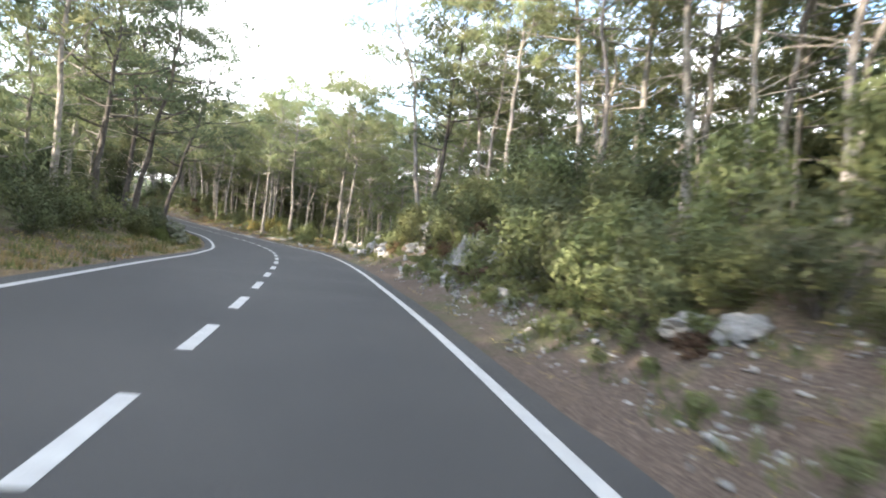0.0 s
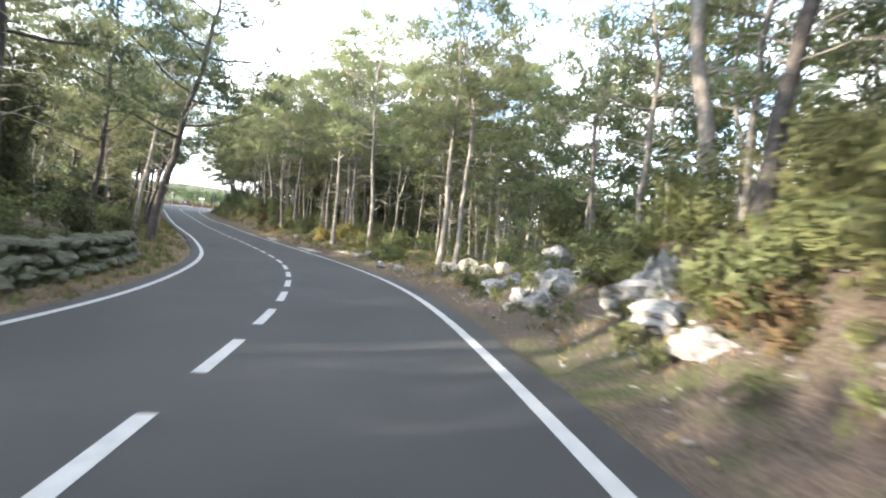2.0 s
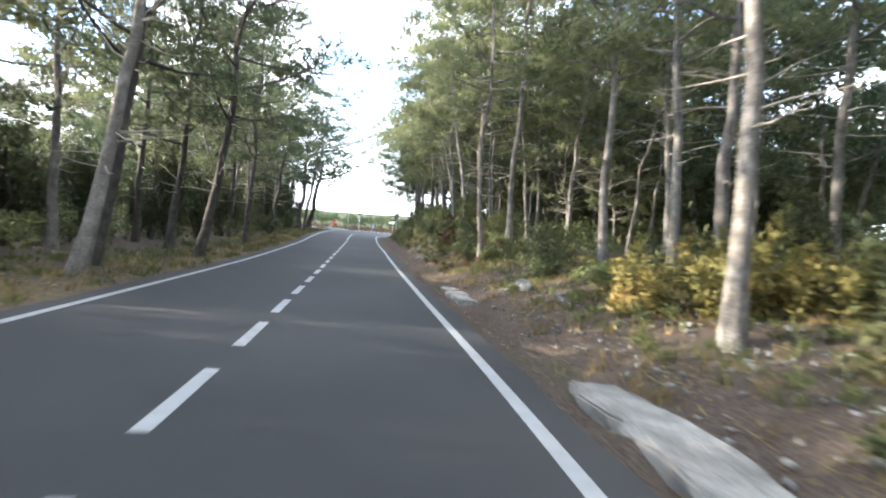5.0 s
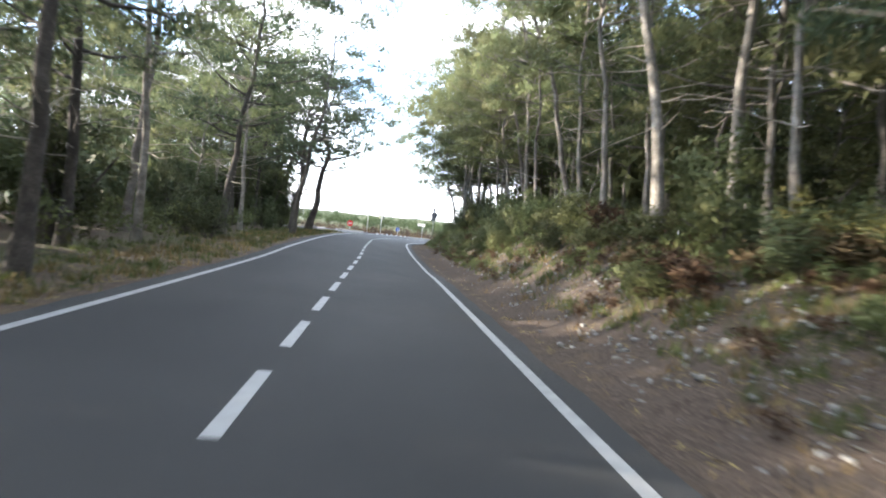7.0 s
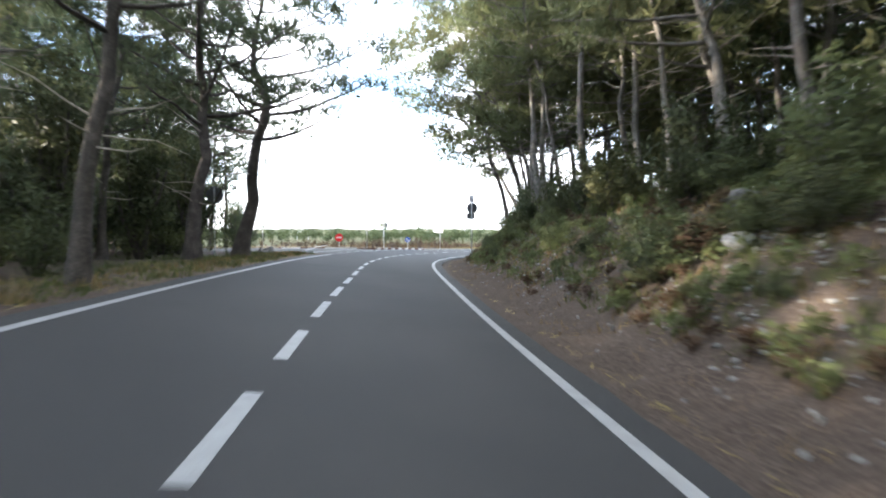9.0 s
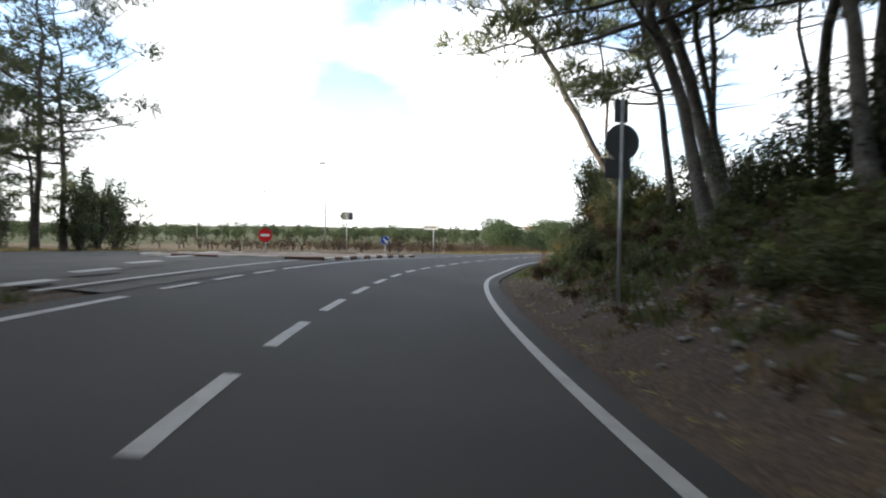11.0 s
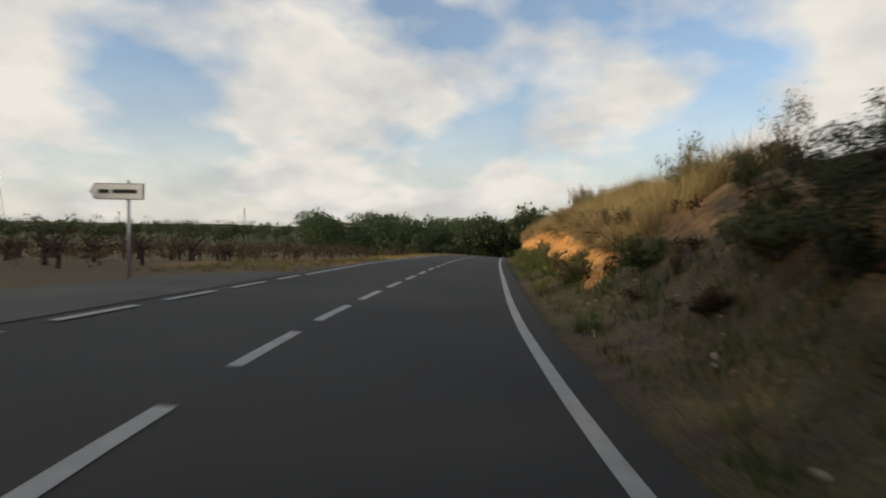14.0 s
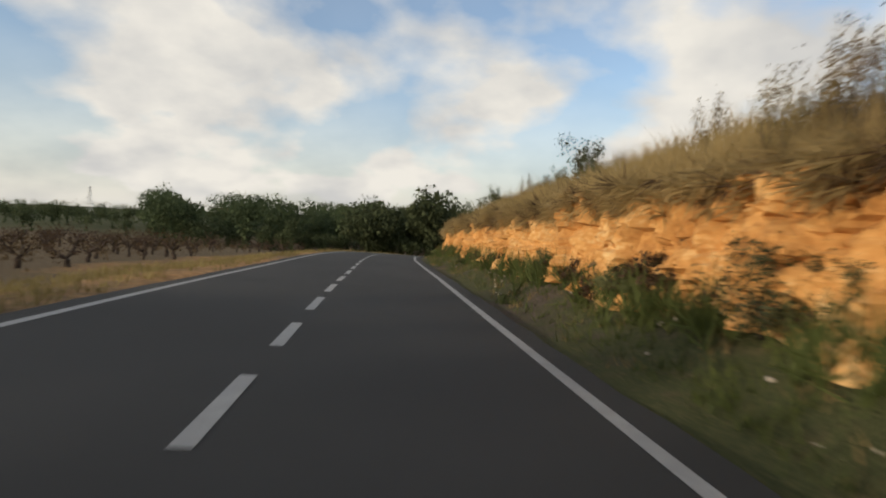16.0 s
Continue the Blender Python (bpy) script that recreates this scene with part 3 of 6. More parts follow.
def island():
    isl = new("traffic_island")
    tagged(isl, "low paved traffic island with red and white kerb", "traffic island", kind="structure")
    ring = [(163.5, -5.2)] + [(164.2 + k * 1.0, -3.75) for k in range(15)] + [(179.4, -4.5), (179.8, -6.4), (179.2, -8.4), (178.0, -10.6), (176.0, -13.0)]
    ring += [(175.0 - k * 1.2, -14.2) for k in range(8)] + [(165.0, -12.8), (164.0, -10.5), (163.4, -8.0)]
    pts = []
    for s, o in ring:
        s -= 2.4
        x, y, _ = road_at(s, o)
        pts.append((x, y, road_at(s, max(o, -4.6))[2] - 0.25 * step(4.6, 30, -o)))
    cx, cy, cz = np.mean(pts, axis=0)
    top = [(p[0] * 0.985 + cx * 0.015, p[1] * 0.985 + cy * 0.015, p[2] + 0.075) for p in pts]
    n_ = len(top)
    part("paving", mesh_of("paving", top + [(cx, cy, cz + 0.09)], [(i, (i + 1) % n_, n_) for i in range(n_)], PINKISH), None, isl, "reddish paving")
    for i in range(n_):
        a, b_ = Vector(pts[i]), Vector(pts[(i + 1) % n_])
        way = b_ - a
        flat = math.atan2(way.y, way.x)
        bm = bm_box(way.length * 0.98, 0.22, 0.34, 0.03)
        me = bpy.data.meshes.new("kerb_stone")
        bm.to_mesh(me)
        bm.free()
        me.materials.append(KERB_WHITE if i % 2 else KERB_RED)
        ob = part("kerb_stone", me, None, isl, "white painted kerb stone" if i % 2 else "dull red kerb stone")
        ob.matrix_world = Matrix.Translation((a + b_) / 2 + Vector((0, 0, -0.075))) @ Matrix.Rotation(flat, 4, "Z")


island()


# ---- trees and shrubs ----
def blades(centres, ways, length, width, rng, spread=0.55, count=30):
    """Slim triangles that stand out from each centre about its way: tufts of needles."""
    m = len(centres)
    c = np.repeat(centres, count, 0)
    w = np.repeat(ways, count, 0) + rng.normal(0, spread, (m * count, 3))
    w /= np.linalg.norm(w, axis=1)[:, None] + 1e-9
    side = np.cross(w, rng.normal(0, 1, (m * count, 3)))
    side /= np.linalg.norm(side, axis=1)[:, None] + 1e-9
    ln = length * rng.uniform(0.6, 1.3, (m * count, 1))
    wd = width * rng.uniform(0.6, 1.3, (m * count, 1))
    base = c + w * ln * rng.uniform(-0.1, 0.35, (m * count, 1))
    tri = np.stack([base - side * wd, base + side * wd, base + w * ln], 1).reshape(-1, 3)
    return tri, np.arange(len(tri)).reshape(-1, 3)


def fast_mesh(name, verts, tris, mat, soft=None):
    """soft: a rounded normal for each triangle, so that a clump of leaves is shaded as one."""
    if soft is not None:
        v = np.asarray(verts, float).reshape(-1, 3, 3)
        flat = np.cross(v[:, 1] - v[:, 0], v[:, 2] - v[:, 0])
        flat /= np.linalg.norm(flat, axis=1)[:, None] + 1e-12
        turn = (flat * soft).sum(1) < 0
        v[turn] = v[turn][:, ::-1]
        flat[turn] *= -1
        verts = v.reshape(-1, 3)
    me = bpy.data.meshes.new(name)
    me.vertices.add(len(verts))
    me.vertices.foreach_set("co", np.asarray(verts, np.float32).ravel())
    me.loops.add(len(tris) * 3)
    me.loops.foreach_set("vertex_index", np.asarray(tris, np.int32).ravel())
    me.polygons.add(len(tris))
    me.polygons.foreach_set("loop_start", np.arange(0, len(tris) * 3, 3, dtype=np.int32))
    me.polygons.foreach_set("loop_total", np.full(len(tris), 3, np.int32))
    me.materials.append(mat)
    me.update(calc_edges=True)
    if soft is not None:
        nn = soft * 0.8 + flat * 0.35
        nn /= np.linalg.norm(nn, axis=1)[:, None] + 1e-12
        me.normals_split_custom_set_from_vertices(np.repeat(nn, 3, 0).tolist())
    return me


def pine_meshes(seed, height=13.0, radius=0.17, bare=0.45, wide=2.6, tufts=300, per=30, dark=False, crook=0.35, needle=0.36, limbs=20, fine=0.68, slim=0.055, raw=False):
    """Trunk with limbs and dead twigs, and a loose crown of needle tufts in flat pads."""
    rng = np.random.default_rng(seed)
    u = np.linspace(0, 1, 15)
    bend = np.cumsum(rng.normal(0, crook, (15, 2)), 0) * (u[:, None] ** 0.8) * 0.5
    trunk = np.c_[bend[:, 0], bend[:, 1], u * height]
    rad = radius * (1 - 0.8 * u) * (1 + 0.45 * np.exp(-u * 24))
    wood, dead = Build(), Build()
    wood.add(*tube(np.vstack([[trunk[0] - [0, 0, 0.4]], trunk]), np.r_[rad[0] * 1.25, rad], 9 if per > 5 else 6))
    pads = []
    for k in range(limbs):
        f = bare + (1 - bare) * (k + rng.uniform(0, 0.9)) / limbs
        base = np.array([np.interp(f, u, trunk[:, j]) for j in range(3)])
        ang = k * 2.4 + rng.uniform(-0.5, 0.5)
        g = (f - bare) / (1 - bare)
        ln = wide * (0.55 + 0.75 * math.sin(math.pi * min(0.15 + g * 0.8, 1))) * rng.uniform(0.7, 1.15)
        up = rng.uniform(0.05, 0.45) + 0.5 * g
        t = np.linspace(0, 1, 6)[:, None]
        out = np.array([math.cos(ang), math.sin(ang), 0])
        path = base + out * ln * t + np.array([0, 0, 1]) * ln * up * t**1.5 + rng.normal(0, 0.06, (6, 3)) * t
        wood.add(*tube(path, np.interp(f, u, rad) * 0.42 * (1 - 0.8 * t[:, 0]) + 0.012, 4, False))
        for q in (0.62, 1.0):
            pads.append((base + (path[-1] - base) * q + rng.normal(0, 0.22, 3), wide * (0.16 + 0.16 * q) * rng.uniform(0.75, 1.3)))
        if rng.random() < 0.6:
            side = path[3] + np.array([-out[1], out[0], 0.3]) * rng.choice([-1, 1]) * ln * 0.45
            wood.add(*tube(np.stack([path[3], (path[3] + side) / 2 + [0, 0, 0.05], side]), [0.025, 0.018, 0.01], 4, False))
            pads.append((side, wide * rng.uniform(0.2, 0.32)))
    pads.append((trunk[-1] + [0, 0, 0.2], wide * 0.36))
    for k in range(int((18 if per > 5 else 6) * bare / 0.45)):                  # bare twigs below the crown
        f = rng.uniform(0.16, bare + 0.15)
        base = np.array([np.interp(f, u, trunk[:, j]) for j in range(3)])
        ang, ln = rng.uniform(0, 6.28), rng.uniform(0.5, 1.8)
        t = np.linspace(0, 1, 4)[:, None]
        path = base + np.array([math.cos(ang), math.sin(ang), 0]) * ln * t + np.array([0, 0, 1]) * ln * rng.uniform(-0.15, 0.5) * t + rng.normal(0, 0.07, (4, 3)) * t
        dead.add(*tube(path, [0.022, 0.016, 0.011, 0.005], 4, False))
    sizes = np.array([p[1] for p in pads]) ** 2

    def spread(count, lo, hi):
        """Places about the pads, open below, and the way out from each pad there."""
        pick = rng.choice(len(pads), count, p=sizes / sizes.sum())
        pc, pr = np.array([p[0] for p in pads])[pick], np.array([p[1] for p in pads])[pick][:, None]
        off = rng.normal(0, 1, (count, 3))
        off /= np.linalg.norm(off, axis=1)[:, None]
        off[:, 2] = np.where(off[:, 2] < -0.35, -off[:, 2], off[:, 2])
        off *= rng.uniform(lo, hi, (count, 1)) ** 0.7 * [1.0, 1.0, 0.62]
        return pc + off * pr, off

    def tufted(count, lo, hi, length, width, each, loose):
        cen, off = spread(count, lo, hi)
        way = off + np.array([0, 0, 0.45])
        way /= np.linalg.norm(way, axis=1)[:, None]
        tri, _ = blades(cen, way, length, width, rng, loose, each)
        axis = np.stack([np.interp(cen[:, 2], trunk[:, 2], trunk[:, 0]), np.interp(cen[:, 2], trunk[:, 2], trunk[:, 1]), cen[:, 2] - 0.6], 1)
        round_ = cen - axis
        round_ /= np.linalg.norm(round_, axis=1)[:, None] + 1e-9
        soft = off / (np.linalg.norm(off, axis=1)[:, None] + 1e-9) + 0.35 * round_ + [0, 0, 0.15]
        return tri, np.repeat(soft / (np.linalg.norm(soft, axis=1)[:, None] + 1e-9), each, 0)

    # Dense twigs inside each pad, and fine needles all over it that make the outline feathery.
    inner = tufted(int(tufts * 0.42), 0.05, 0.72, needle, needle * 0.125, 3, 0.9)
    outer = tufted(tufts, 0.35, 1.15, needle * fine, needle * fine * slim, per, 1.0)
    tri, soft = np.concatenate([inner[0], outer[0]]), np.concatenate([inner[1], outer[1]])
    faces = np.arange(len(tri)).reshape(-1, 3)
    if raw:
        return np.concatenate(wood.v), wood.f, tri, dark
    live = len(wood.f)
    wood.add(np.concatenate(dead.v), dead.f)
    bark = wood.mesh("trunk", [BARK_DARK if dark else BARK, DEAD_WOOD], True)
    bark.polygons.foreach_set("material_index", (np.arange(len(wood.f)) >= live).astype(np.int32))
    return bark, fast_mesh("crown", tri, faces, NEEDLES_SHADED if dark else NEEDLES, soft)


def bush_meshes(seed, wide=0.9, tall=1.0, leaves=2200, leaf=0.075, mat=None, stems=9, tree=False):
    """A shrub or small evergreen oak: stems and many small leaves in uneven clumps."""
    rng = np.random.default_rng(seed)
    wood, loose = Build(), []
    tips = []
    for k in range(stems):
        ang, r = rng.uniform(0, 6.28), wide * rng.uniform(0.2, 0.85)
        h = tall * rng.uniform(0.45, 0.95)
        t = np.linspace(0, 1, 5)[:, None]
        end = np.array([math.cos(ang) * r, math.sin(ang) * r, h])
        path = end * t * [1, 1, 1] + rng.normal(0, 0.05 * wide, (5, 3)) * t
        limb = tube(path - [0, 0, 0.1], (0.05 if tree else 0.018) * tall**0.5 * (1 - 0.75 * t[:, 0]), 5, False)
        if tree:
            loose.append(("stem", mesh_of("stem", *limb, BARK_DARK, True)))
        else:
            wood.add(*limb)
        tips += [path[2], path[3], path[4]]
    tips = np.array(tips)
    nclump = max(26, leaves // 55)
    cl = tips[rng.integers(len(tips), size=nclump)] + rng.normal(0, 0.15 if tree else 0.22, (nclump, 3)) * [wide, wide, tall * 0.8]
    cl[:, 2] = np.clip(cl[:, 2], 0.06 * tall, tall * 1.15)
    which = rng.integers(nclump, size=leaves)
    cen = cl[which] + rng.normal(0, 0.085 if tree else 0.11, (leaves, 3)) * [wide, wide, tall * (0.7 if tree else 1)]
    cen[:, 2] = np.abs(cen[:, 2])
    a = rng.normal(0, 1, (leaves, 3)); a /= np.linalg.norm(a, axis=1)[:, None]
    b_ = np.cross(a, rng.normal(0, 1, (leaves, 3))); b_ /= np.linalg.norm(b_, axis=1)[:, None]
    sz = leaf * rng.uniform(0.6, 1.4, (leaves, 1))
    tri = np.stack([cen - a * sz, cen + b_ * sz * 0.55, cen + a * sz], 1).reshape(-1, 3)
    soft = (cen - cl[which]) * 3 + (cen - [0, 0, tall * 0.35]) / [wide, wide, tall] + rng.normal(0, 0.25, (leaves, 3))
    soft /= np.linalg.norm(soft, axis=1)[:, None] + 1e-9
    if not tree:
        loose.append(("woody_base", wood.mesh("woody_base", BARK_DARK, True)))
    return loose + [("foliage", fast_mesh("foliage", tri, np.arange(len(tri)).reshape(-1, 3), mat or SHRUB_LEAF, soft))]


PINE_KINDS = {
    "tall": dict(seed=11, height=14.0, radius=0.155, bare=0.44, wide=2.9, tufts=1500),
    "slim": dict(seed=12, height=12.5, radius=0.105, bare=0.48, wide=2.2, tufts=1100, limbs=16),
    "pale": dict(seed=13, height=13.5, radius=0.145, bare=0.48, wide=2.7, tufts=1400, crook=0.45),
    "full": dict(seed=14, height=12.0, radius=0.14, bare=0.30, wide=3.1, tufts=2300, limbs=26),
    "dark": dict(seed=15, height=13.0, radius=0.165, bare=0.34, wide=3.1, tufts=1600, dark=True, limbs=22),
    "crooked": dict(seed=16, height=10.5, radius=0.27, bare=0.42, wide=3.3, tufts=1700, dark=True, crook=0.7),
    "young": dict(seed=17, height=7.0, radius=0.08, bare=0.20, wide=1.9, tufts=900, limbs=18),
}
PINES = {k: pine_meshes(per=10, **v) for k, v in PINE_KINDS.items()}
# The same kinds for the second row of the wood, with fewer and broader needles.
SECOND_PINES = {k: pine_meshes(per=6, slim=0.085, **dict(v, seed=v["seed"] + 200, tufts=int(v["tufts"] * 0.72))) for k, v in PINE_KINDS.items()}
FAR_PINES = [pine_meshes(30 + k, 12.5, 0.13, 0.30, 3.0, 620, 4, dark=k % 2 == 1, needle=0.56, limbs=13, fine=0.8, slim=0.11, raw=True) for k in range(4)]
BUSHES = {
    "green": bush_meshes(41, 0.95, 1.15, 2500, 0.056, SHRUB_LEAF),
    "dark": bush_meshes(42, 1.05, 1.3, 2500, 0.054, OAK_LEAF),
    "low": bush_meshes(43, 0.8, 0.55, 1900, 0.050, SHRUB_LEAF),
    "yellow": bush_meshes(44, 0.9, 0.95, 1700, 0.075, YELLOW_LEAF),
    "oak": bush_meshes(45, 2.0, 4.2, 5600, 0.098, OAK_LEAF, 9, True),
    "brown": bush_meshes(47, 0.75, 0.8, 1000, 0.075, BROWN_LEAF, 8),
    "straw": bush_meshes(46, 0.5, 1.3, 1900, 0.034, DRY_GRASS, 14),
}
PINE_WORDS = {
    "tall": "tall Aleppo pine with bare lower trunk and open green crown", "slim": "slender young pine with a thin pale trunk among others",
    "pale": "pine with sunlit pale grey bark and loose crown", "full": "bushy pine with a full yellow-green crown",
    "dark": "pine beside the road with heavy crown, its shade put into darker needles", "crooked": "crooked old pine with twisted dark trunk at the roadside",
    "young": "small young pine with branches down to the ground"}
BUSH_WORDS = {
    "green": "rounded green mastic shrub on the verge", "dark": "dense dark green kermes oak shrub under the pines",
    "low": "low green shrub on the needle litter", "yellow": "yellow and orange leaved shrub in the sun",
    "oak": "dark evergreen oak on top of the bank", "brown": "low browned half-dead shrub on the earth bank", "straw": "dry straw-coloured tall weed clump on the bank"}
TAKEN, DEEP = [], []


def pine(kind, s, d, size=1.0, lean=(0, 0), deep=False, second=False):
    """A pine at s along the road and d beside it. lean: degrees towards the right of the road and ahead."""
    x, y, _ = road_at(s, d)
    z = ground_z(x, y)
    TAKEN.append((x, y))
    way = math.atan2(float(np.interp(s, ARC, WAY[:, 1])), float(np.interp(s, ARC, WAY[:, 0])))
    spin = random.uniform(0, 6.28)
    lean = (lean[0] - float(np.interp(s, [0, 20, 45], [6, 4, 0])), lean[1])
    tilt = Matrix.Rotation(way - math.pi / 2, 4, "Z") @ Matrix.Rotation(radians(lean[0]), 4, "Y") @ Matrix.Rotation(radians(-lean[1]), 4, "X")
    m = Matrix.Translation((x, y, z)) @ tilt @ Matrix.Rotation(spin, 4, "Z") @ Matrix.Diagonal((size, size, size, 1))
    if deep:                                # gathered, and laid down as one wood further below
        DEEP.append((kind, m))
        return None
    me = SECOND_PINES[kind] if second else PINES[kind]
    ob = thing("pine_tree", m, PINE_WORDS[kind], "tree", "pines of the wood")
    for nm, mesh in zip(("trunk", "crown"), me):
        part(nm, mesh, None, ob)
    return ob


def bush(kind, s, d, size=1.0, tall=1.0):
    x, y, _ = road_at(s, d)
    m = Matrix.Translation((x, y, ground_z(x, y) - 0.03)) @ Matrix.Rotation(random.uniform(0, 6.28), 4, "Z") @ Matrix.Diagonal((size, size, size * tall, 1))
    ob = thing("evergreen_oak" if kind == "oak" else "shrub", m, BUSH_WORDS[kind], "tree" if kind == "oak" else "shrub", "roadside shrubs")
    for nm, mesh in BUSHES[kind]:
        part(nm, mesh, None, ob)
    return ob


# Trees that stand out, by the place of their foot.
for row in [
    ("pale", 35.0, 7.5, 1.05, (-3, 0)), ("dark", 34.3, 7.9, 0.95, (4, 0)), ("pale", 33.0, 10.5, 0.9, (-2, 0)), ("slim", 30.5, 9.8, 0.95, (-1, 0)),
    ("tall", 15.5, 11.5, 1.0, (-2, 0)), ("slim", 19.5, 10.3, 1.05, (-1, 0)), ("tall", 24.5, 11.8, 1.05, (-4, 0)),
    ("tall", 51.6, 7.2, 0.95, (1, 0)), ("pale", 51.0, 7.7, 0.9, (7, 0)), ("slim", 57.0, 13.0, 1.0, (-2, 0)), ("slim", 61.8, 13.2, 1.05, (-1, 0)),
    ("slim", 63.3, 13.1, 1.0, (-5, 0)), ("slim", 68.2, 13.8, 1.05, (-1, 0)), ("tall", 64.2, 8.2, 1.1, (-1, 0)), ("tall", 68.6, 6.9, 1.0, (-1, 0)), ("slim", 59.5, 16.0, 1.0, (-2, 0)), ("tall", 76.3, 15.2, 1.1, (-3, 0)), ("tall", 77.2, 10.6, 1.05, (-3, 0)),
    ("tall", 79.6, 9.4, 1.0, (-4, 0)), ("slim", 84.9, 6.3, 1.1, (-3, 0)), ("tall", 88.0, 8.2, 1.0, (-4, 0)), ("slim", 91.5, 7.6, 1.05, (-5, 0)), ("pale", 74.6, 19.2, 1.0, (-5, 0)), ("slim", 73.8, 21.0, 1.0, (-4, 0)),
    ("tall", 101.2, 8.3, 1.1, (-6, 0)), ("tall", 100.6, 10.0, 1.05, (-4, 0)), ("slim", 104.3, 7.9, 1.05, (-7, 0)), ("slim", 97.0, 9.2, 1.0, (-5, 0)),
    ("slim", 109.0, 8.6, 1.05, (-7, 0)), ("pale", 113.0, 9.6, 1.05, (-8, 0)), ("slim", 116.5, 8.8, 1.0, (-6, 0)), ("tall", 121.0, 9.4, 1.0, (-9, 0)),
    ("pale", 125.0, 10.5, 1.05, (-8, 0)), ("slim", 128.5, 9.2, 1.0, (-7, 0)), ("tall", 132.5, 10.5, 0.95, (-6, 0)), ("slim", 137.0, 8.8, 0.95, (-9, 0)),
    ("tall", 143.0, 8.4, 1.0, (-6, 0)), ("full", 146.4, 8.6, 1.0, (-5, 3)), ("full", 152.9, 8.9, 1.3, (-15, 0)), ("full", 150.2, 7.6, 1.1, (-11, 0)), ("slim", 153.4, 9.2, 1.0, (-11, 0)), ("full", 151.0, 10.4, 1.05, (-6, 0)), ("full", 148.5, 10.0, 1.0, (-5, 0)), ("tall", 157.0, 10.2, 0.8, (-7, 0)), ("tall", 150.5, 13.5, 0.9, (-4, 0)),
    ("pale", 165.3, 8.8, 1.2, (-23, 0)), ("slim", 169.3, 8.4, 0.95, (-7, 0)), ("tall", 133.5, 8.8, 1.0, (-7, 0)), ("full", 136.0, 11.5, 1.05, (-4, 0)), ("tall", 139.5, 8.2, 1.05, (-8, 0)), ("tall", 140.6, 8.6, 1.0, (-6, 0)), ("full", 141.5, 12.0, 1.05, (-4, 0)), ("full", 129.5, 11.5, 1.05, (-5, 0)), ("full", 144.6, 10.8, 1.0, (-5, 0)), ("full", 133.0, 14.5, 1.1, (-4, 0)), ("full", 139.0, 16.0, 1.1, (-4, 0)), ("full", 146.0, 14.5, 1.0, (-4, 0)), ("full", 156.5, 8.6, 0.85, (-10, 0)), ("full", 126.5, 9.4, 1.0, (-6, 0)), ("slim", 157.5, 13.0, 0.9, (-3, 0)),
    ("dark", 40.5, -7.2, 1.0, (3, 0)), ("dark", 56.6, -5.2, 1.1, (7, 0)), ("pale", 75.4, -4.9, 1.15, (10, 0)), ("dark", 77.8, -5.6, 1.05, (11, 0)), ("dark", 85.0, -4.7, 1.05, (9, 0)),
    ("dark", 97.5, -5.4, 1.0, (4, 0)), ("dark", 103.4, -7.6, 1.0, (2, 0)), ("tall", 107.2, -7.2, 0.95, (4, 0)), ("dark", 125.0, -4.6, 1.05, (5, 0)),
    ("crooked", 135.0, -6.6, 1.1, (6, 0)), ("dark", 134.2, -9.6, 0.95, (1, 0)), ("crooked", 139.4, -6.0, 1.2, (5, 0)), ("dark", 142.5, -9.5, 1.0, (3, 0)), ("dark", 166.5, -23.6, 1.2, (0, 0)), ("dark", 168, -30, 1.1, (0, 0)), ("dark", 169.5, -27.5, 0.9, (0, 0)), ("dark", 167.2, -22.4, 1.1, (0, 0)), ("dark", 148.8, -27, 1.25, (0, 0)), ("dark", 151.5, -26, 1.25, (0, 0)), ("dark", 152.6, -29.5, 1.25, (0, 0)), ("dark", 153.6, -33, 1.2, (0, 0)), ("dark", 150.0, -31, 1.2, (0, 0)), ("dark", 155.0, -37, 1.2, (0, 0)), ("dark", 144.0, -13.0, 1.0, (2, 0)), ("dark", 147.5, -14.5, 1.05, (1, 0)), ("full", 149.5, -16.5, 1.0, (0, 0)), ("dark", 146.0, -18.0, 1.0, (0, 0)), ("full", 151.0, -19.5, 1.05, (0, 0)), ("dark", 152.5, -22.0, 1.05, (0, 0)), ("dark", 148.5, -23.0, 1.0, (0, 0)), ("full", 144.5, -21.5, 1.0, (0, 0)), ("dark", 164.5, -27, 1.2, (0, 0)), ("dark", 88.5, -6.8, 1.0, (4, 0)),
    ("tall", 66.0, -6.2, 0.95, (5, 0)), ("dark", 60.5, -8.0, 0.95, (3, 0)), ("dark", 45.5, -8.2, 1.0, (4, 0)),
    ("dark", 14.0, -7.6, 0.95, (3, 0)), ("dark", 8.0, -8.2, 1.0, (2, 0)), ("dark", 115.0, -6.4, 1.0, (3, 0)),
]:
    pine(row[0], row[1], row[2], row[3], (row[4][0] + random.uniform(-1, 1), row[4][1] + random.uniform(-2, 2)))


def free(s, d, room):
    x, y, _ = road_at(s, d)
    return all((x - a) ** 2 + (y - b_) ** 2 > room * room for a, b_ in TAKEN)


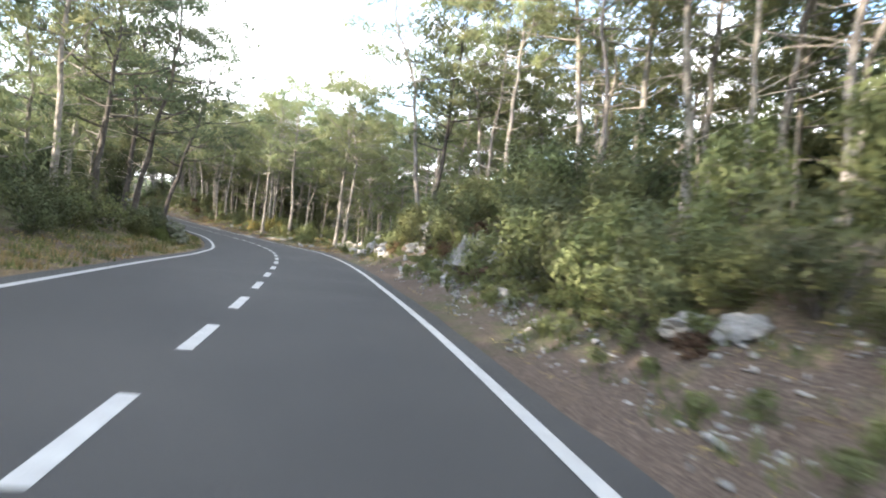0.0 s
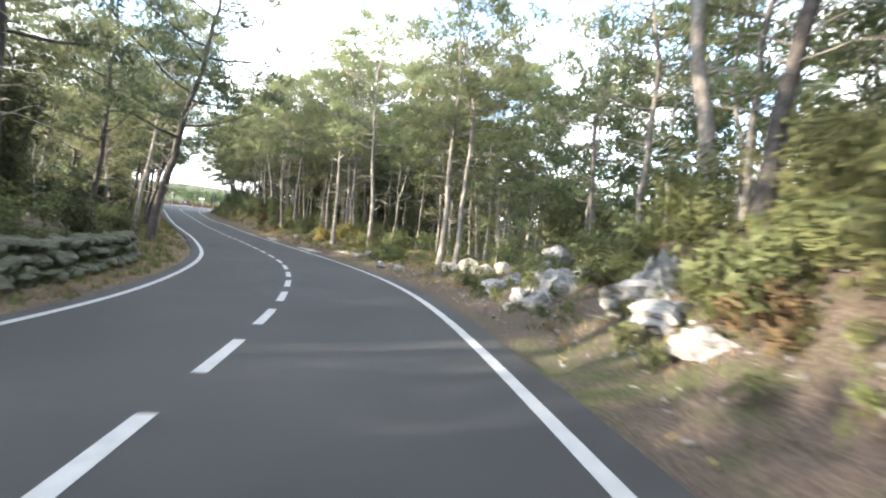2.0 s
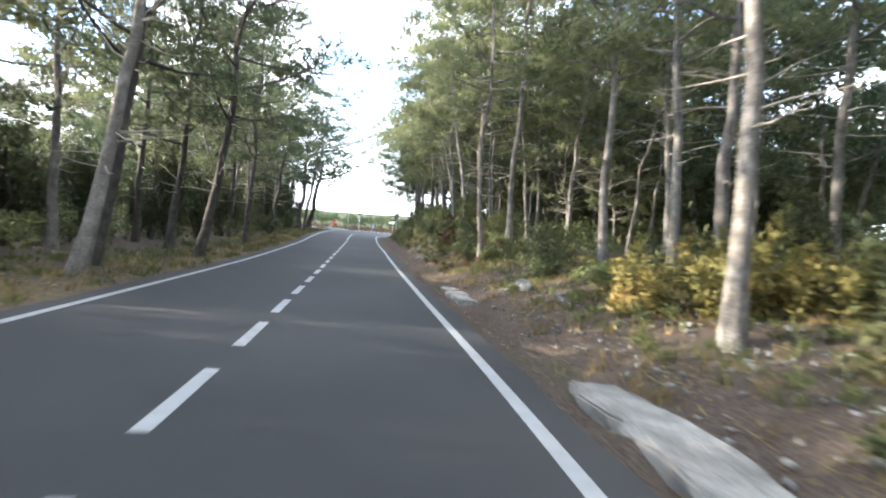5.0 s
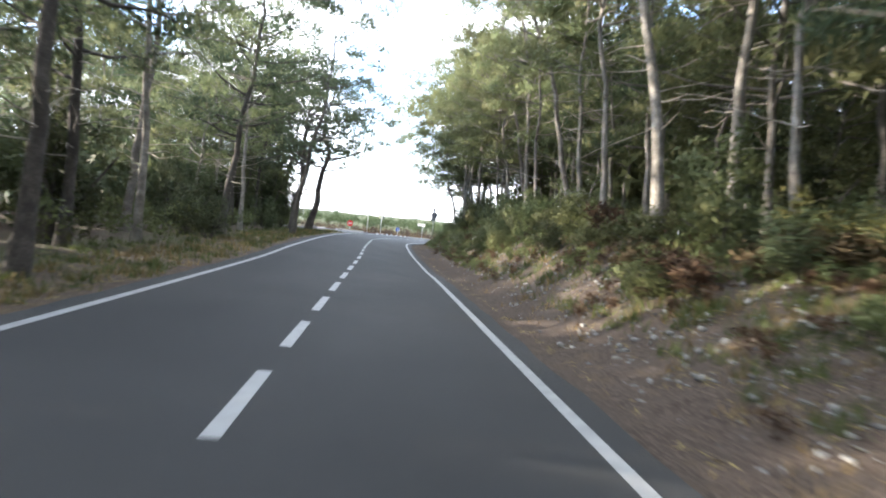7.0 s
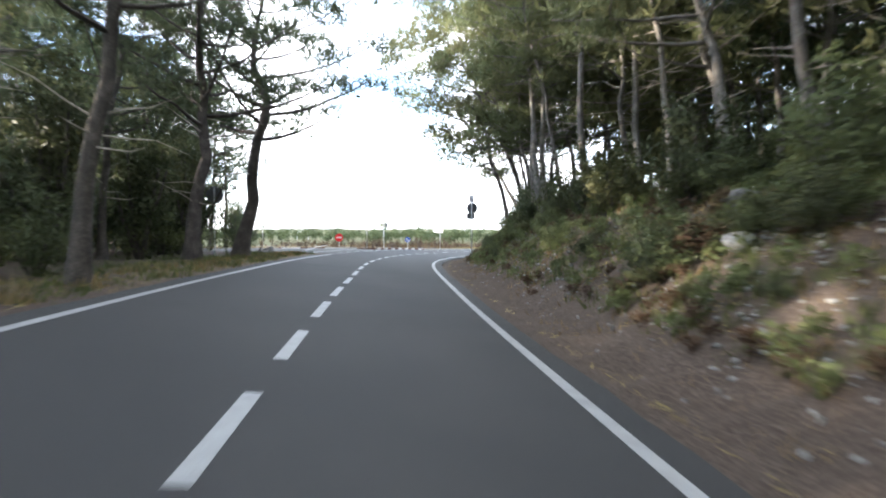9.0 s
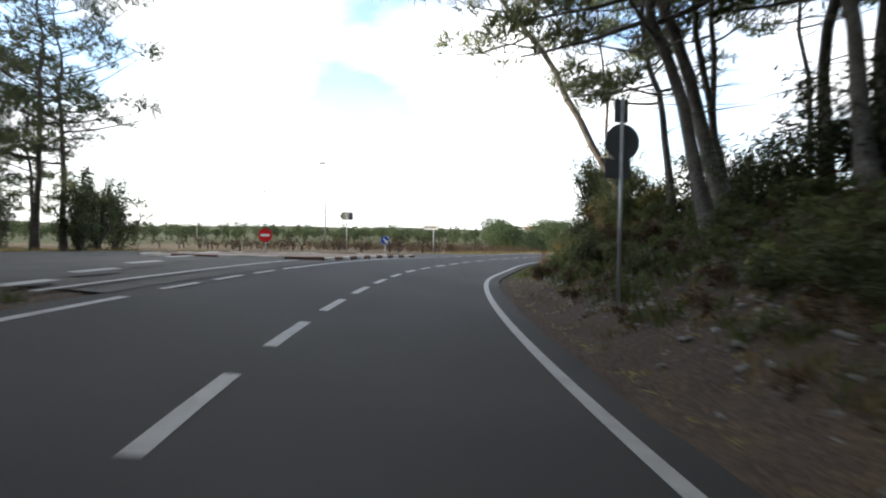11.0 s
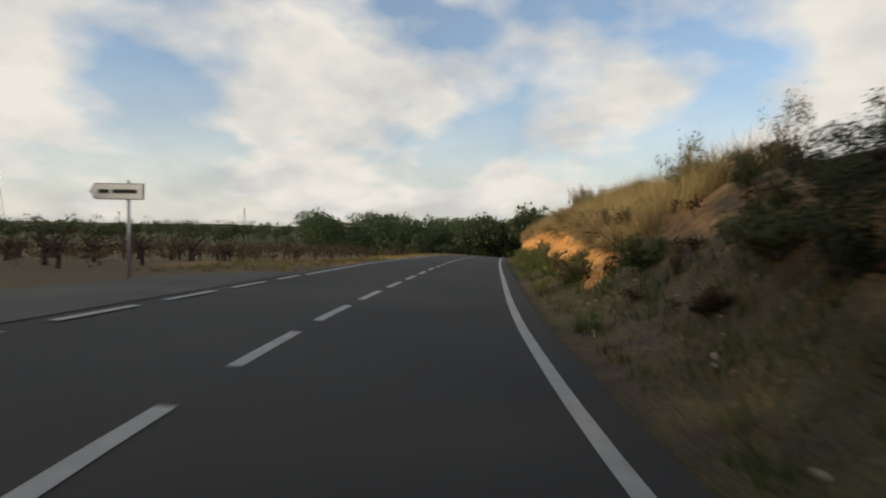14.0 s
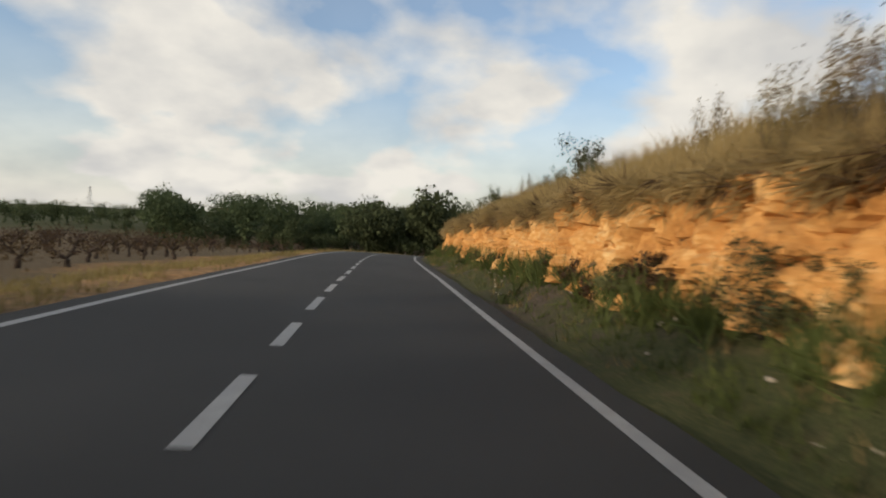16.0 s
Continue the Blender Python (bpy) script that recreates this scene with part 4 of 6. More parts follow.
# The wood behind them.
def fill_wood():
    """Belts of (side, s from, s to, d from, d to, count, room, near)."""
    rng = random.Random(5)
    # Belts at -45..40 and 168..181: partly unseen pines, added to shade the road.
    for right, s0, s1, d0, d1, count, room, near in (
            (True, -8, 154, 9.2, 17, 66, 2.1, True), (False, -20, 143, 6.8, 13, 40, 2.8, True),
            (True, -8, 156, 16, 32, 120, 2.6, False), (True, 92, 150, 9.5, 26, 30, 2.3, False), (False, 40, 143, 12.5, 22, 12, 3.4, False),
            (False, 128, 144, 14, 40, 9, 3.6, False), (False, 146, 172, 37, 58, 14, 4.0, False), (False, -45, 40, 12.5, 22, 12, 3.4, False),
            (False, 168, 181, 50, 76, 34, 3.0, False)):
        done = 0
        for _ in range(4000):
            s, d = rng.uniform(s0, s1), rng.uniform(d0, d1) * (1 if right else -1)
            if done >= count or (right and 44 < s < 60 and d < 11) or (right and 48 < s < 80 and d < 26 and rng.random() < 0.7) or not free(s, d, room):
                continue
            done += 1
            lean = (rng.uniform(-6, 2) if right else rng.uniform(-1, 6), rng.uniform(-3, 3))
            if near:
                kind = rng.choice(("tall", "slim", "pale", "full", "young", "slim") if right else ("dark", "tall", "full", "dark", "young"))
                pine(kind, s, d, rng.uniform(0.8, 1.08), lean, second=True)
            else:
                pine(rng.randrange(4), s, d, rng.uniform(0.85, 1.1) * (0.88 if s > 160 else 1.0), lean, deep=True)


fill_wood()


def deep_wood():
    """The pines deep in the wood, too many to count: one mesh of trunks, and one of crowns for each shade of green."""
    trunks, crowns = Build(), {False: [], True: []}
    for kind, m in DEEP:
        wood_v, wood_f, tri, dark = FAR_PINES[kind]
        a = np.array(m)
        trunks.add(wood_v @ a[:3, :3].T + a[:3, 3], wood_f)
        crowns[dark].append(tri @ a[:3, :3].T + a[:3, 3])
    tagged(new("deep_wood_trunks", trunks.mesh("deep_wood_trunks", BARK, True)), "thin grey trunks of pines deep in the wood", "wood", kind="stuff")
    for dark, mat, words in ((False, NEEDLES, "pale green crowns of pines deep in the wood"), (True, NEEDLES_SHADED, "dark green crowns of pines deep in the wood")):
        v = np.concatenate(crowns[dark])
        tagged(new("deep_wood_crowns", fast_mesh("deep_wood_crowns", v, np.arange(len(v)).reshape(-1, 3), mat)), words, "wood", kind="stuff")


deep_wood()


# Shrubs on both verges.
def fill_shrubs():
    rng = random.Random(8)
    for _ in range(34):                     # low plants that come down to the stones of the verge
        bush(rng.choice(("green", "low", "low", "brown", "green")), rng.uniform(0, 43), rng.uniform(5.0, 6.8), rng.uniform(0.45, 0.9), rng.uniform(0.7, 1.05))
    for s, d, kind, size, tall in [
        (9, 6.5, "dark", 1.35, 1.1), (11.5, 7.4, "green", 1.5, 1.0), (14.5, 6.9, "dark", 1.5, 1.0), (17.0, 7.0, "green", 1.5, 1.1), (20.5, 7.8, "dark", 1.6, 1.1), (6, 6.4, "green", 1.35, 1.0), (13, 8.6, "dark", 1.8, 1.2), (8, 8.4, "green", 1.7, 1.2), (18, 8.9, "dark", 1.8, 1.3), (4, 8.5, "dark", 1.7, 1.2),
        (23.6, 6.9, "green", 1.5, 1.2), (26, 7.4, "green", 1.5, 1.2), (29.5, 6.9, "dark", 1.4, 1.1), (31.5, 6.8, "green", 1.2, 1.1), (34.5, 7.0, "green", 1.4, 1.1), (3, 6.4, "dark", 1.3, 1.0), (0.5, 6.6, "green", 1.3, 1.1), (24.5, 8.8, "dark", 1.7, 1.2), (28.5, 8.8, "green", 1.6, 1.2), (33, 8.6, "dark", 1.5, 1.2), (30.5, 6.1, "low", 1.3, 1.1), (35.6, 6.2, "low", 1.4, 1.2),
        (37.5, 7.6, "low", 1.4, 1.0), (42, 9.0, "low", 1.4, 1.1), (55.6, 6.3, "low", 1.3, 0.9), (57, 6.7, "low", 1.2, 1.0), (70.5, 8.0, "yellow", 1.5, 1.0), (71.2, 7.2, "yellow", 1.2, 0.9), (69.6, 9.2, "yellow", 1.4, 1.1), (65.2, 8.2, "yellow", 1.2, 0.8),
        (72.4, 9.0, "yellow", 1.1, 1.1), (66, 7.8, "low", 1.5, 1.1), (64.3, 8.2, "green", 1.1, 0.9), (63, 9.6, "low", 1.5, 1.2), (74.5, 7.6, "low", 1.3, 1.0), (78, 6.8, "dark", 1.0, 0.9), (80, 7.4, "dark", 1.1, 0.9),
        (97.5, 8.0, "green", 1.5, 1.3), (95, 8.6, "yellow", 1.1, 1.0), (93.4, 9.0, "green", 1.2, 1.0), (91, 8.4, "green", 1.3, 0.9), (100, 7.4, "low", 1.5, 1.1), (105, 7.8, "green", 1.2, 1.0), (108, 7.6, "low", 1.6, 1.2),
        (112, 7.7, "green", 1.3, 1.0), (115, 8.0, "green", 1.4, 1.0), (119, 7.8, "dark", 1.3, 1.0), (122, 8.2, "green", 1.4, 1.1), (126, 8.2, "dark", 1.5, 1.1), (129.5, 8.0, "green", 1.4, 1.0), (133, 8.4, "dark", 1.5, 1.1), (136, 8.2, "green", 1.3, 1.0),
        (139.5, 8.0, "dark", 1.3, 1.1), (143, 8.8, "dark", 1.6, 1.2), (147, 9.0, "dark", 1.4, 1.1), (151, 9.5, "green", 1.4, 1.0), (155, 9.4, "green", 1.4, 1.0), (158.5, 8.6, "yellow", 1.2, 1.0), (160.8, 8.2, "green", 1.3, 1.0), (164, 7.8, "yellow", 1.2, 1.0),
        (173.4, 7.4, "oak", 0.9, 1.0), (175.4, 7.6, "oak", 1.0, 1.0), (176.8, 8.2, "oak", 0.85, 0.95), (171.2, 8.4, "oak", 0.8, 0.9), (167.5, -21.5, "oak", 1.1, 1.0), (170.0, -22.8, "oak", 1.2, 1.0), (172.8, -24.5, "oak", 1.1, 1.0), (143.0, -11.5, "oak", 0.9, 1.0), (146.0, -12.5, "oak", 0.9, 1.0), (149.0, -15.0, "oak", 1.0, 1.0), (151.5, -18.5, "oak", 1.0, 1.0), (169, 6.0, "dark", 1.0, 0.9), (172, 7.2, "straw", 1.1, 1.0), (161.5, 12.0, "oak", 0.6, 0.8), (159.0, 11.5, "oak", 0.5, 0.9),
        (181.5, 7.4, "straw", 0.8, 1.1), (186.5, 7.6, "straw", 1.1, 1.0), (188.6, 8.0, "oak", 0.26, 1.1), (193.0, 7.8, "straw", 0.8, 1.0), (201.6, 7.9, "straw", 0.9, 1.0), (204.6, 8.0, "straw", 0.7, 0.9), (208, 8.2, "straw", 1.0, 1.0), (214, 8.0, "dark", 0.7, 1.0),
        (176, 6.4, "straw", 0.9, 0.9), (179, 6.0, "low", 1.2, 1.0), (183, 5.6, "low", 1.1, 0.9), (189.5, 5.4, "straw", 0.6, 0.7), (197.5, 5.3, "low", 1.2, 1.0), (199.8, 5.5, "dark", 0.55, 0.9), (205, 5.2, "low", 1.0, 0.8), (218, 5.4, "straw", 0.6, 0.8),
        (220, 9.5, "dark", 1.3, 1.1), (226, 10.5, "oak", 0.5, 0.8), (233, 11, "oak", 0.6, 0.8), (240, 9, "oak", 0.6, 0.8), (246, 8, "dark", 1.4, 1.2), (254, 8, "oak", 0.6, 0.8),
        (20, -6.4, "dark", 1.1, 0.9), (17, -7.0, "dark", 1.3, 0.9), (23, -7.2, "dark", 1.4, 0.9), (26, -7.0, "green", 1.2, 0.9), (29, -7.4, "dark", 1.4, 1.0), (133, -10.5, "oak", 1.3, 1.2), (137, -9.5, "oak", 1.2, 1.1), (140.5, -8.8, "oak", 1.1, 1.2), (144, -11, "oak", 1.2, 1.2), (33, -6.3, "green", 1.0, 0.9), (36, -6.4, "dark", 1.1, 0.8), (39, -6.2, "dark", 1.2, 0.8), (42, -6.5, "green", 1.1, 0.8), (48, -6.6, "dark", 1.1, 1.0),
    ]:
        if kind == "dark" and s < 38 and d > 0 and rng.random() < 0.55:
            kind = "green"
        bush(kind, s, d, size * rng.uniform(0.92, 1.08) * (0.8 if s < 38 and d > 0 else 1.0), tall)
    for _ in range(55):                     # scrub on the earth bank before the cutting
        bush(rng.choice(("brown", "brown", "low", "dark", "straw")), rng.uniform(160, 190), rng.uniform(4.9, 8.6), rng.uniform(0.35, 0.8), rng.uniform(0.7, 1.1))
    for _ in range(30):                     # and along the foot and the brow of its face
        s, low = rng.uniform(188, 258), rng.random() < 0.5
        bush(rng.choice(("brown", "dark", "low") if low else ("straw", "straw", "brown")), s, rng.uniform(4.6, 5.4) if low else rng.uniform(6.6, 8.4), rng.uniform(0.35, 0.75) if low else rng.uniform(0.5, 1.0), rng.uniform(0.7, 1.1))
    for s, d, kind, size in [(22.3, 6.2, "dark", 1.25), (23.4, 6.0, "green", 1.3), (24.6, 5.9, "dark", 1.2), (19.5, 7.6, "dark", 1.6), (17.5, 7.7, "green", 1.5), (29, 5.9, "green", 1.05), (13.6, 6.0, "dark", 1.1), (12.0, 5.8, "green", 1.1), (9.5, 5.7, "dark", 1.15), (7.5, 5.6, "green", 1.1), (5.5, 5.6, "dark", 1.05), (15.8, 5.5, "green", 0.8), (31, 5.6, "low", 1.2), (201.6, 6.9, "straw", 0.9), (202.6, 7.1, "straw", 1.1), (203.6, 6.9, "straw", 0.95)]:
        bush(kind, s, d, size, 1.15)
    for _ in range(30):                     # young oaks that close the wood across the road
        bush("oak", rng.uniform(30, 141), -rng.uniform(7.2, 14.5), rng.uniform(0.55, 1.15), rng.uniform(0.9, 1.15))
    for _ in range(14):
        bush("oak", rng.uniform(2, 150), rng.uniform(11.5, 22), rng.uniform(0.5, 0.95), rng.uniform(0.8, 1.0))
    for _ in range(76):                     # the leafy top of the bank before the junction
        bush(rng.choice(("green", "dark", "low", "dark", "brown")), rng.uniform(84, 166), rng.uniform(6.2, 9.4), rng.uniform(0.5, 1.15), rng.uniform(0.7, 1.1))
    for _ in range(46):                     # green scrub down the slope of the bank
        bush(rng.choice(("green", "dark", "dark", "low", "low")), rng.uniform(112, 158), rng.uniform(5.4, 8.0), rng.uniform(0.4, 0.95), rng.uniform(0.7, 1.05))
    for _ in range(16):                     # oaks that close the foot of the trees by the side road
        bush("oak", rng.uniform(158, 169), -rng.uniform(24, 32), rng.uniform(0.8, 1.3), rng.uniform(0.9, 1.1))
    for _ in range(22):                     # undergrowth of the wood
        right = rng.random() < 0.55
        s = rng.uniform(-8, 150) if right else rng.uniform(-8, 146)
        d = rng.uniform(9.5, 20) if right else -rng.uniform(6.0, 15)
        bush(rng.choice(("green", "dark", "low", "dark", "green")), s, d, rng.uniform(0.7, 1.5), rng.uniform(0.7, 1.2))


fill_shrubs()


# ---- grass and litter ----
def grass(name, label, boxes, count, tall, mat, seed, width=0.012):
    """Blades over (s from, s to, d from, d to) boxes, in tufts."""
    rng = np.random.default_rng(seed)
    area = np.array([(b_[1] - b_[0]) * abs(b_[3] - b_[2]) for b_ in boxes])
    which = rng.choice(len(boxes), count // 14, p=area / area.sum())
    bx = np.array(boxes)[which]
    s = bx[:, 0] + (bx[:, 1] - bx[:, 0]) * rng.random(len(bx))
    d = bx[:, 2] + (bx[:, 3] - bx[:, 2]) * rng.random(len(bx))
    s, d = np.repeat(s, 14) + rng.normal(0, 0.10, len(bx) * 14), np.repeat(d, 14) + rng.normal(0, 0.10, len(bx) * 14)
    x, y, _ = road_at(s, d)
    z = land(x, y)[0]
    c = np.stack([x, y, z - 0.01], 1)
    h = tall * rng.uniform(0.35, 1.25, (len(c), 1))
    w = np.array([0, 0, 1.0]) + rng.normal(0, 0.38, (len(c), 3)) * [1, 1, 0.2]
    ang = rng.uniform(0, 6.28, len(c))
    side = np.stack([np.cos(ang), np.sin(ang), 0 * ang], 1) * width * rng.uniform(0.6, 1.6, (len(c), 1))
    tri = np.stack([c - side, c + side, c + w * h], 1).reshape(-1, 3)
    tagged(new(name, fast_mesh(name, tri, np.arange(len(tri)).reshape(-1, 3), mat)), label, "grass", kind="stuff")


grass("verge_grass", "short green grass along the verge", [(-10, 146, -7.5, -3.7), (-5, 40, 4.3, 9), (40, 84, 5.5, 12)], 42000, 0.22, GREEN_GRASS, 1)
grass("wall_grass", "long green grass along the top of the dry stone wall", [(35, 48, -6.2, -4.7)], 7000, 0.4, GREEN_GRASS, 6, 0.016)
grass("bank_grass", "sparse green and dry grass on the bank", [(84, 172, 5.0, 9.0), (165, 260, 3.9, 5.9)], 46000, 0.26, GREEN_GRASS, 2)
grass("dry_verge_grass", "dry straw grass along the roadside", [(-10, 146, -6.0, -3.8), (30, 90, 4.2, 11), (84, 180, 4.2, 8), (172, 260, 3.8, 5.6)], 42000, 0.2, DRY_GRASS, 3)
grass("brow_grass", "tall dry grass on the brow of the cutting", [(184, 262, 5.9, 9.0)], 60000, 0.8, BROW_GRASS, 4)
grass("field_grass", "dry grass at the edge of the vineyard", [(189.5, 300, -9.5, -3.7), (164, 178, -40, -21)], 30000, 0.25, DRY_GRASS, 5)


def litter(name, label, boxes, count, seed):
    """Fallen needles, bark and twigs on the ground."""
    rng = np.random.default_rng(seed)
    area = np.array([(b_[1] - b_[0]) * abs(b_[3] - b_[2]) for b_ in boxes])
    bx = np.array(boxes)[rng.choice(len(boxes), count, p=area / area.sum())]
    s = bx[:, 0] + (bx[:, 1] - bx[:, 0]) * rng.random(count)
    d = bx[:, 2] + (bx[:, 3] - bx[:, 2]) * rng.random(count)
    x, y, _ = road_at(s, d)
    c = np.stack([x, y, land(x, y)[0] + 0.015], 1)
    ang = rng.uniform(0, 6.28, count)
    a = np.stack([np.cos(ang), np.sin(ang), rng.normal(0, 0.25, count)], 1) * rng.uniform(0.03, 0.13, (count, 1))
    b_ = np.stack([-np.sin(ang), np.cos(ang), rng.normal(0, 0.3, count)], 1) * rng.uniform(0.008, 0.03, (count, 1))
    tri = np.stack([c - a, c + b_, c + a], 1).reshape(-1, 3)
    tagged(new(name, fast_mesh(name, tri, np.arange(len(tri)).reshape(-1, 3), DRY_GRASS)), label, "litter", kind="stuff")


litter("forest_litter", "fallen needles and twigs on the bank", [(0, 60, 3.9, 9), (60, 172, 3.8, 8.5), (-5, 146, -7, -3.7), (84, 172, 3.8, 8.0)], 60000, 7)


# ---- rocks ----
def rock_mesh(seed, mat, sides=3, angular=1.0):
    """A weathered stone: flat breaks all round, then pits and ribs."""
    rng = np.random.default_rng(seed)
    bm = bmesh.new()
    bmesh.ops.create_icosphere(bm, subdivisions=sides, radius=0.5)
    count = 14
    dirs = rng.normal(0, 1, (count, 3))
    dirs /= np.linalg.norm(dirs, axis=1)[:, None]
    cuts = rng.uniform(0.24, 0.44, count)
    off = Vector(rng.uniform(0, 50, 3))
    for v in bm.verts:
        n_ = v.co.normalized()
        r = 0.5
        for q, c in zip(dirs, cuts):
            dot = n_.x * q[0] + n_.y * q[1] + n_.z * q[2]
            if dot > 0.15:
                r = min(r, c / dot)
        r += angular * (0.10 * noise.noise(n_ * 2.0 + off) + 0.07 * noise.noise(n_ * 4.5 + off)) + 0.03 * noise.noise(n_ * 10 + off)
        v.co = n_ * r
    me = bpy.data.meshes.new("rock")
    bm.to_mesh(me)
    bm.free()
    me.materials.append(mat)
    return me


PALE_ROCKS = [rock_mesh(60 + k, LIMESTONE, 3, 1.2) for k in range(7)]
WALL_ROCKS = [rock_mesh(75 + k, MOSSY_STONE, 2, 1.0) for k in range(4)]
TAN_ROCKS = [rock_mesh(70 + k, TAN_STONE, 3, 0.45) for k in range(4)]
SMALL_ROCKS = [rock_mesh(80 + k, LIMESTONE, 1) for k in range(4)]


def rock(s, d, sx, sy, sz, tan=False, sunk=0.25, label=""):
    x, y, _ = road_at(s, d)
    me = random.choice(TAN_ROCKS if tan else PALE_ROCKS)
    ob = new("boulder" if max(sx, sy, sz) > 0.6 else "stone", me)
    ob.matrix_world = (Matrix.Translation((x, y, ground_z(x, y) + sz * (0.5 - (sunk if tan else 0.36)) * 0.8)) @ Matrix.Rotation(random.uniform(0, 6.28), 4, "Z")
                       @ Matrix.Rotation(random.uniform(-0.3, 0.3), 4, "X") @ Matrix.Diagonal((sx, sy, sz, 1)))
    return tagged(ob, label or ("rounded tan boulder set beside the forest track" if tan else "jagged pale grey limestone rock on the verge"), "rock", "roadside rocks")


for row in [(4.6, 5.7, 1.1, 0.7, 0.55, False), (3.6, 5.9, 0.8, 0.6, 0.5, False), (46.2, 6.4, 1.1, 0.95, 0.85, True), (44.6, 6.3, 0.9, 0.85, 0.75, True), (47.9, 6.3, 0.95, 0.8, 0.65, True), (49.0, 6.4, 0.4, 0.4, 0.3, True), (43.2, 6.5, 0.7, 0.7, 0.6, True),
            (39.6, 6.5, 1.3, 1.2, 1.3, False), (38.8, 6.0, 1.0, 0.9, 0.9, False), (36.8, 5.5, 1.0, 0.8, 1.15, False), (40.2, 5.8, 0.7, 0.6, 0.6, False), (37.8, 5.1, 0.6, 0.5, 0.5, False),
            (33.3, 5.4, 1.5, 1.2, 0.8, False), (32.2, 5.3, 1.0, 0.9, 0.6, False), (30.8, 5.0, 0.8, 0.7, 0.5, False), (36.4, 5.0, 0.8, 0.7, 0.7, False), (37.0, 4.6, 0.5, 0.4, 0.35, False), (39.8, 5.2, 0.9, 0.8, 0.7, False), (24.6, 4.7, 0.5, 0.4, 0.3, False), (23.6, 5.0, 0.6, 0.5, 0.4, False), (28.0, 6.4, 1.0, 0.9, 1.2, False), (27.4, 5.7, 0.9, 0.8, 0.7, False), (26.6, 5.2, 0.6, 0.5, 0.4, False),
            (17.0, 5.0, 0.7, 0.6, 0.5, False), (21.8, 5.4, 0.6, 0.5, 0.4, False),
            (11.8, 5.2, 0.5, 0.4, 0.3, False), (7.9, 4.9, 0.5, 0.4, 0.3, False), (10.4, 5.0, 0.4, 0.35, 0.25, False),
            (52.7, 4.8, 0.6, 0.5, 0.42, False), (51.3, 5.1, 0.6, 0.5, 0.45, False), (52.0, 5.5, 0.4, 0.35, 0.3, False), (50.3, 6.9, 0.45, 0.4, 0.4, False), (53.6, 5.6, 0.4, 0.4, 0.3, False), (54.6, 5.4, 0.5, 0.4, 0.3, False),
            (60.4, 6.0, 0.5, 0.5, 0.35, False), (59.2, 6.3, 0.7, 0.6, 0.4, False), (62.0, 6.6, 0.4, 0.4, 0.3, False), (76.5, 5.9, 0.6, 0.5, 0.5, False), (74.2, 6.2, 0.5, 0.4, 0.4, False),
            (123.5, 7.4, 1.0, 0.8, 0.7, False), (122.0, 6.6, 0.7, 0.6, 0.5, False), (148.3, -7.6, 0.9, 0.8, 0.8, False), (149.2, -8.2, 0.8, 0.7, 0.7, False), (141, -7.0, 0.5, 0.5, 0.5, False)]:
    rock(*row)


def outcrop_mesh(seed):
    """A crag of limestone: tall broken ribs on a wide foot, pitted all over."""
    rng = np.random.default_rng(seed)
    off = Vector(rng.uniform(0, 50, 3))
    n_ = 60
    verts, faces = [], []
    for i in range(n_ + 1):
        for j in range(n_ + 1):
            x, y = 2 * i / n_ - 1, 2 * j / n_ - 1
            p = Vector((x, y, 0)) + off
            rim = max(0.0, 1 - (x * x * 0.95 + y * y * 0.95) ** 1.2)
            ridge = 1 - abs(noise.noise(p * 1.6)) * 2.0
            tooth = noise.cell(p * 2.7 + Vector((noise.noise(p * 3), noise.noise(p * 3 + Vector((5, 0, 0))), 0)) * 0.5)
            z = rim ** 0.7 * (0.30 + 0.30 * ridge + 0.40 * (tooth - 0.4) + 0.30 * noise.noise(p * 4.5) + 0.26 * (noise.cell(p * 6.0 + Vector((noise.noise(p * 5), noise.noise(p * 5 + Vector((3, 0, 0))), 0)) * 0.5) - 0.4)
                              + 0.22 * noise.noise(p * 9) + 0.16 * noise.noise(p * 19)) - 0.7 * (1 - rim)
            side = Vector((noise.noise(p * 3 + Vector((0, 0, 4))), noise.noise(p * 3 + Vector((0, 0, 9))), 0)) * 0.16
            verts.append((x + side.x, y + side.y, max(z, -0.8)))
    k = n_ + 1
    faces = [(i * k + j, (i + 1) * k + j, (i + 1) * k + j + 1, i * k + j + 1) for i in range(n_) for j in range(n_)]
    return mesh_of("outcrop", verts, faces, CRAG_STONE)


CRAGS = [outcrop_mesh(100 + k) for k in range(3)]


def crag(s, d, sx, sy, sz, turn, which):
    x, y, _ = road_at(s, d)
    way = math.atan2(float(np.interp(s, ARC, WAY[:, 1])), float(np.interp(s, ARC, WAY[:, 0])))
    ob = new("rock_outcrop", CRAGS[which])
    ob.matrix_world = Matrix.Translation((x, y, ground_z(x, y) - 0.12)) @ Matrix.Rotation(way + turn, 4, "Z") @ Matrix.Diagonal((sx, sy, sz, 1))
    tagged(ob, "jagged pale limestone outcrop below dense shrubs", "rock outcrop", "roadside rocks")


for row in [(20.6, 6.3, 0.9, 0.8, 0.95, 0.4, 2), (19.2, 6.25, 1.1, 0.75, 0.8, 0.2, 0), (17.6, 6.3, 1.2, 0.8, 0.75, 1.4, 1), (16.0, 6.5, 1.0, 0.8, 0.7, 2.4, 2), (26.2, 6.3, 0.9, 0.8, 1.2, 0.5, 2), (33.4, 5.9, 0.8, 0.7, 0.7, 2.0, 0), (12.4, 6.0, 0.6, 0.5, 0.6, 0.9, 2), (37.6, 5.9, 1.1, 0.7, 0.8, 0.3, 1)]:
    crag(*row)


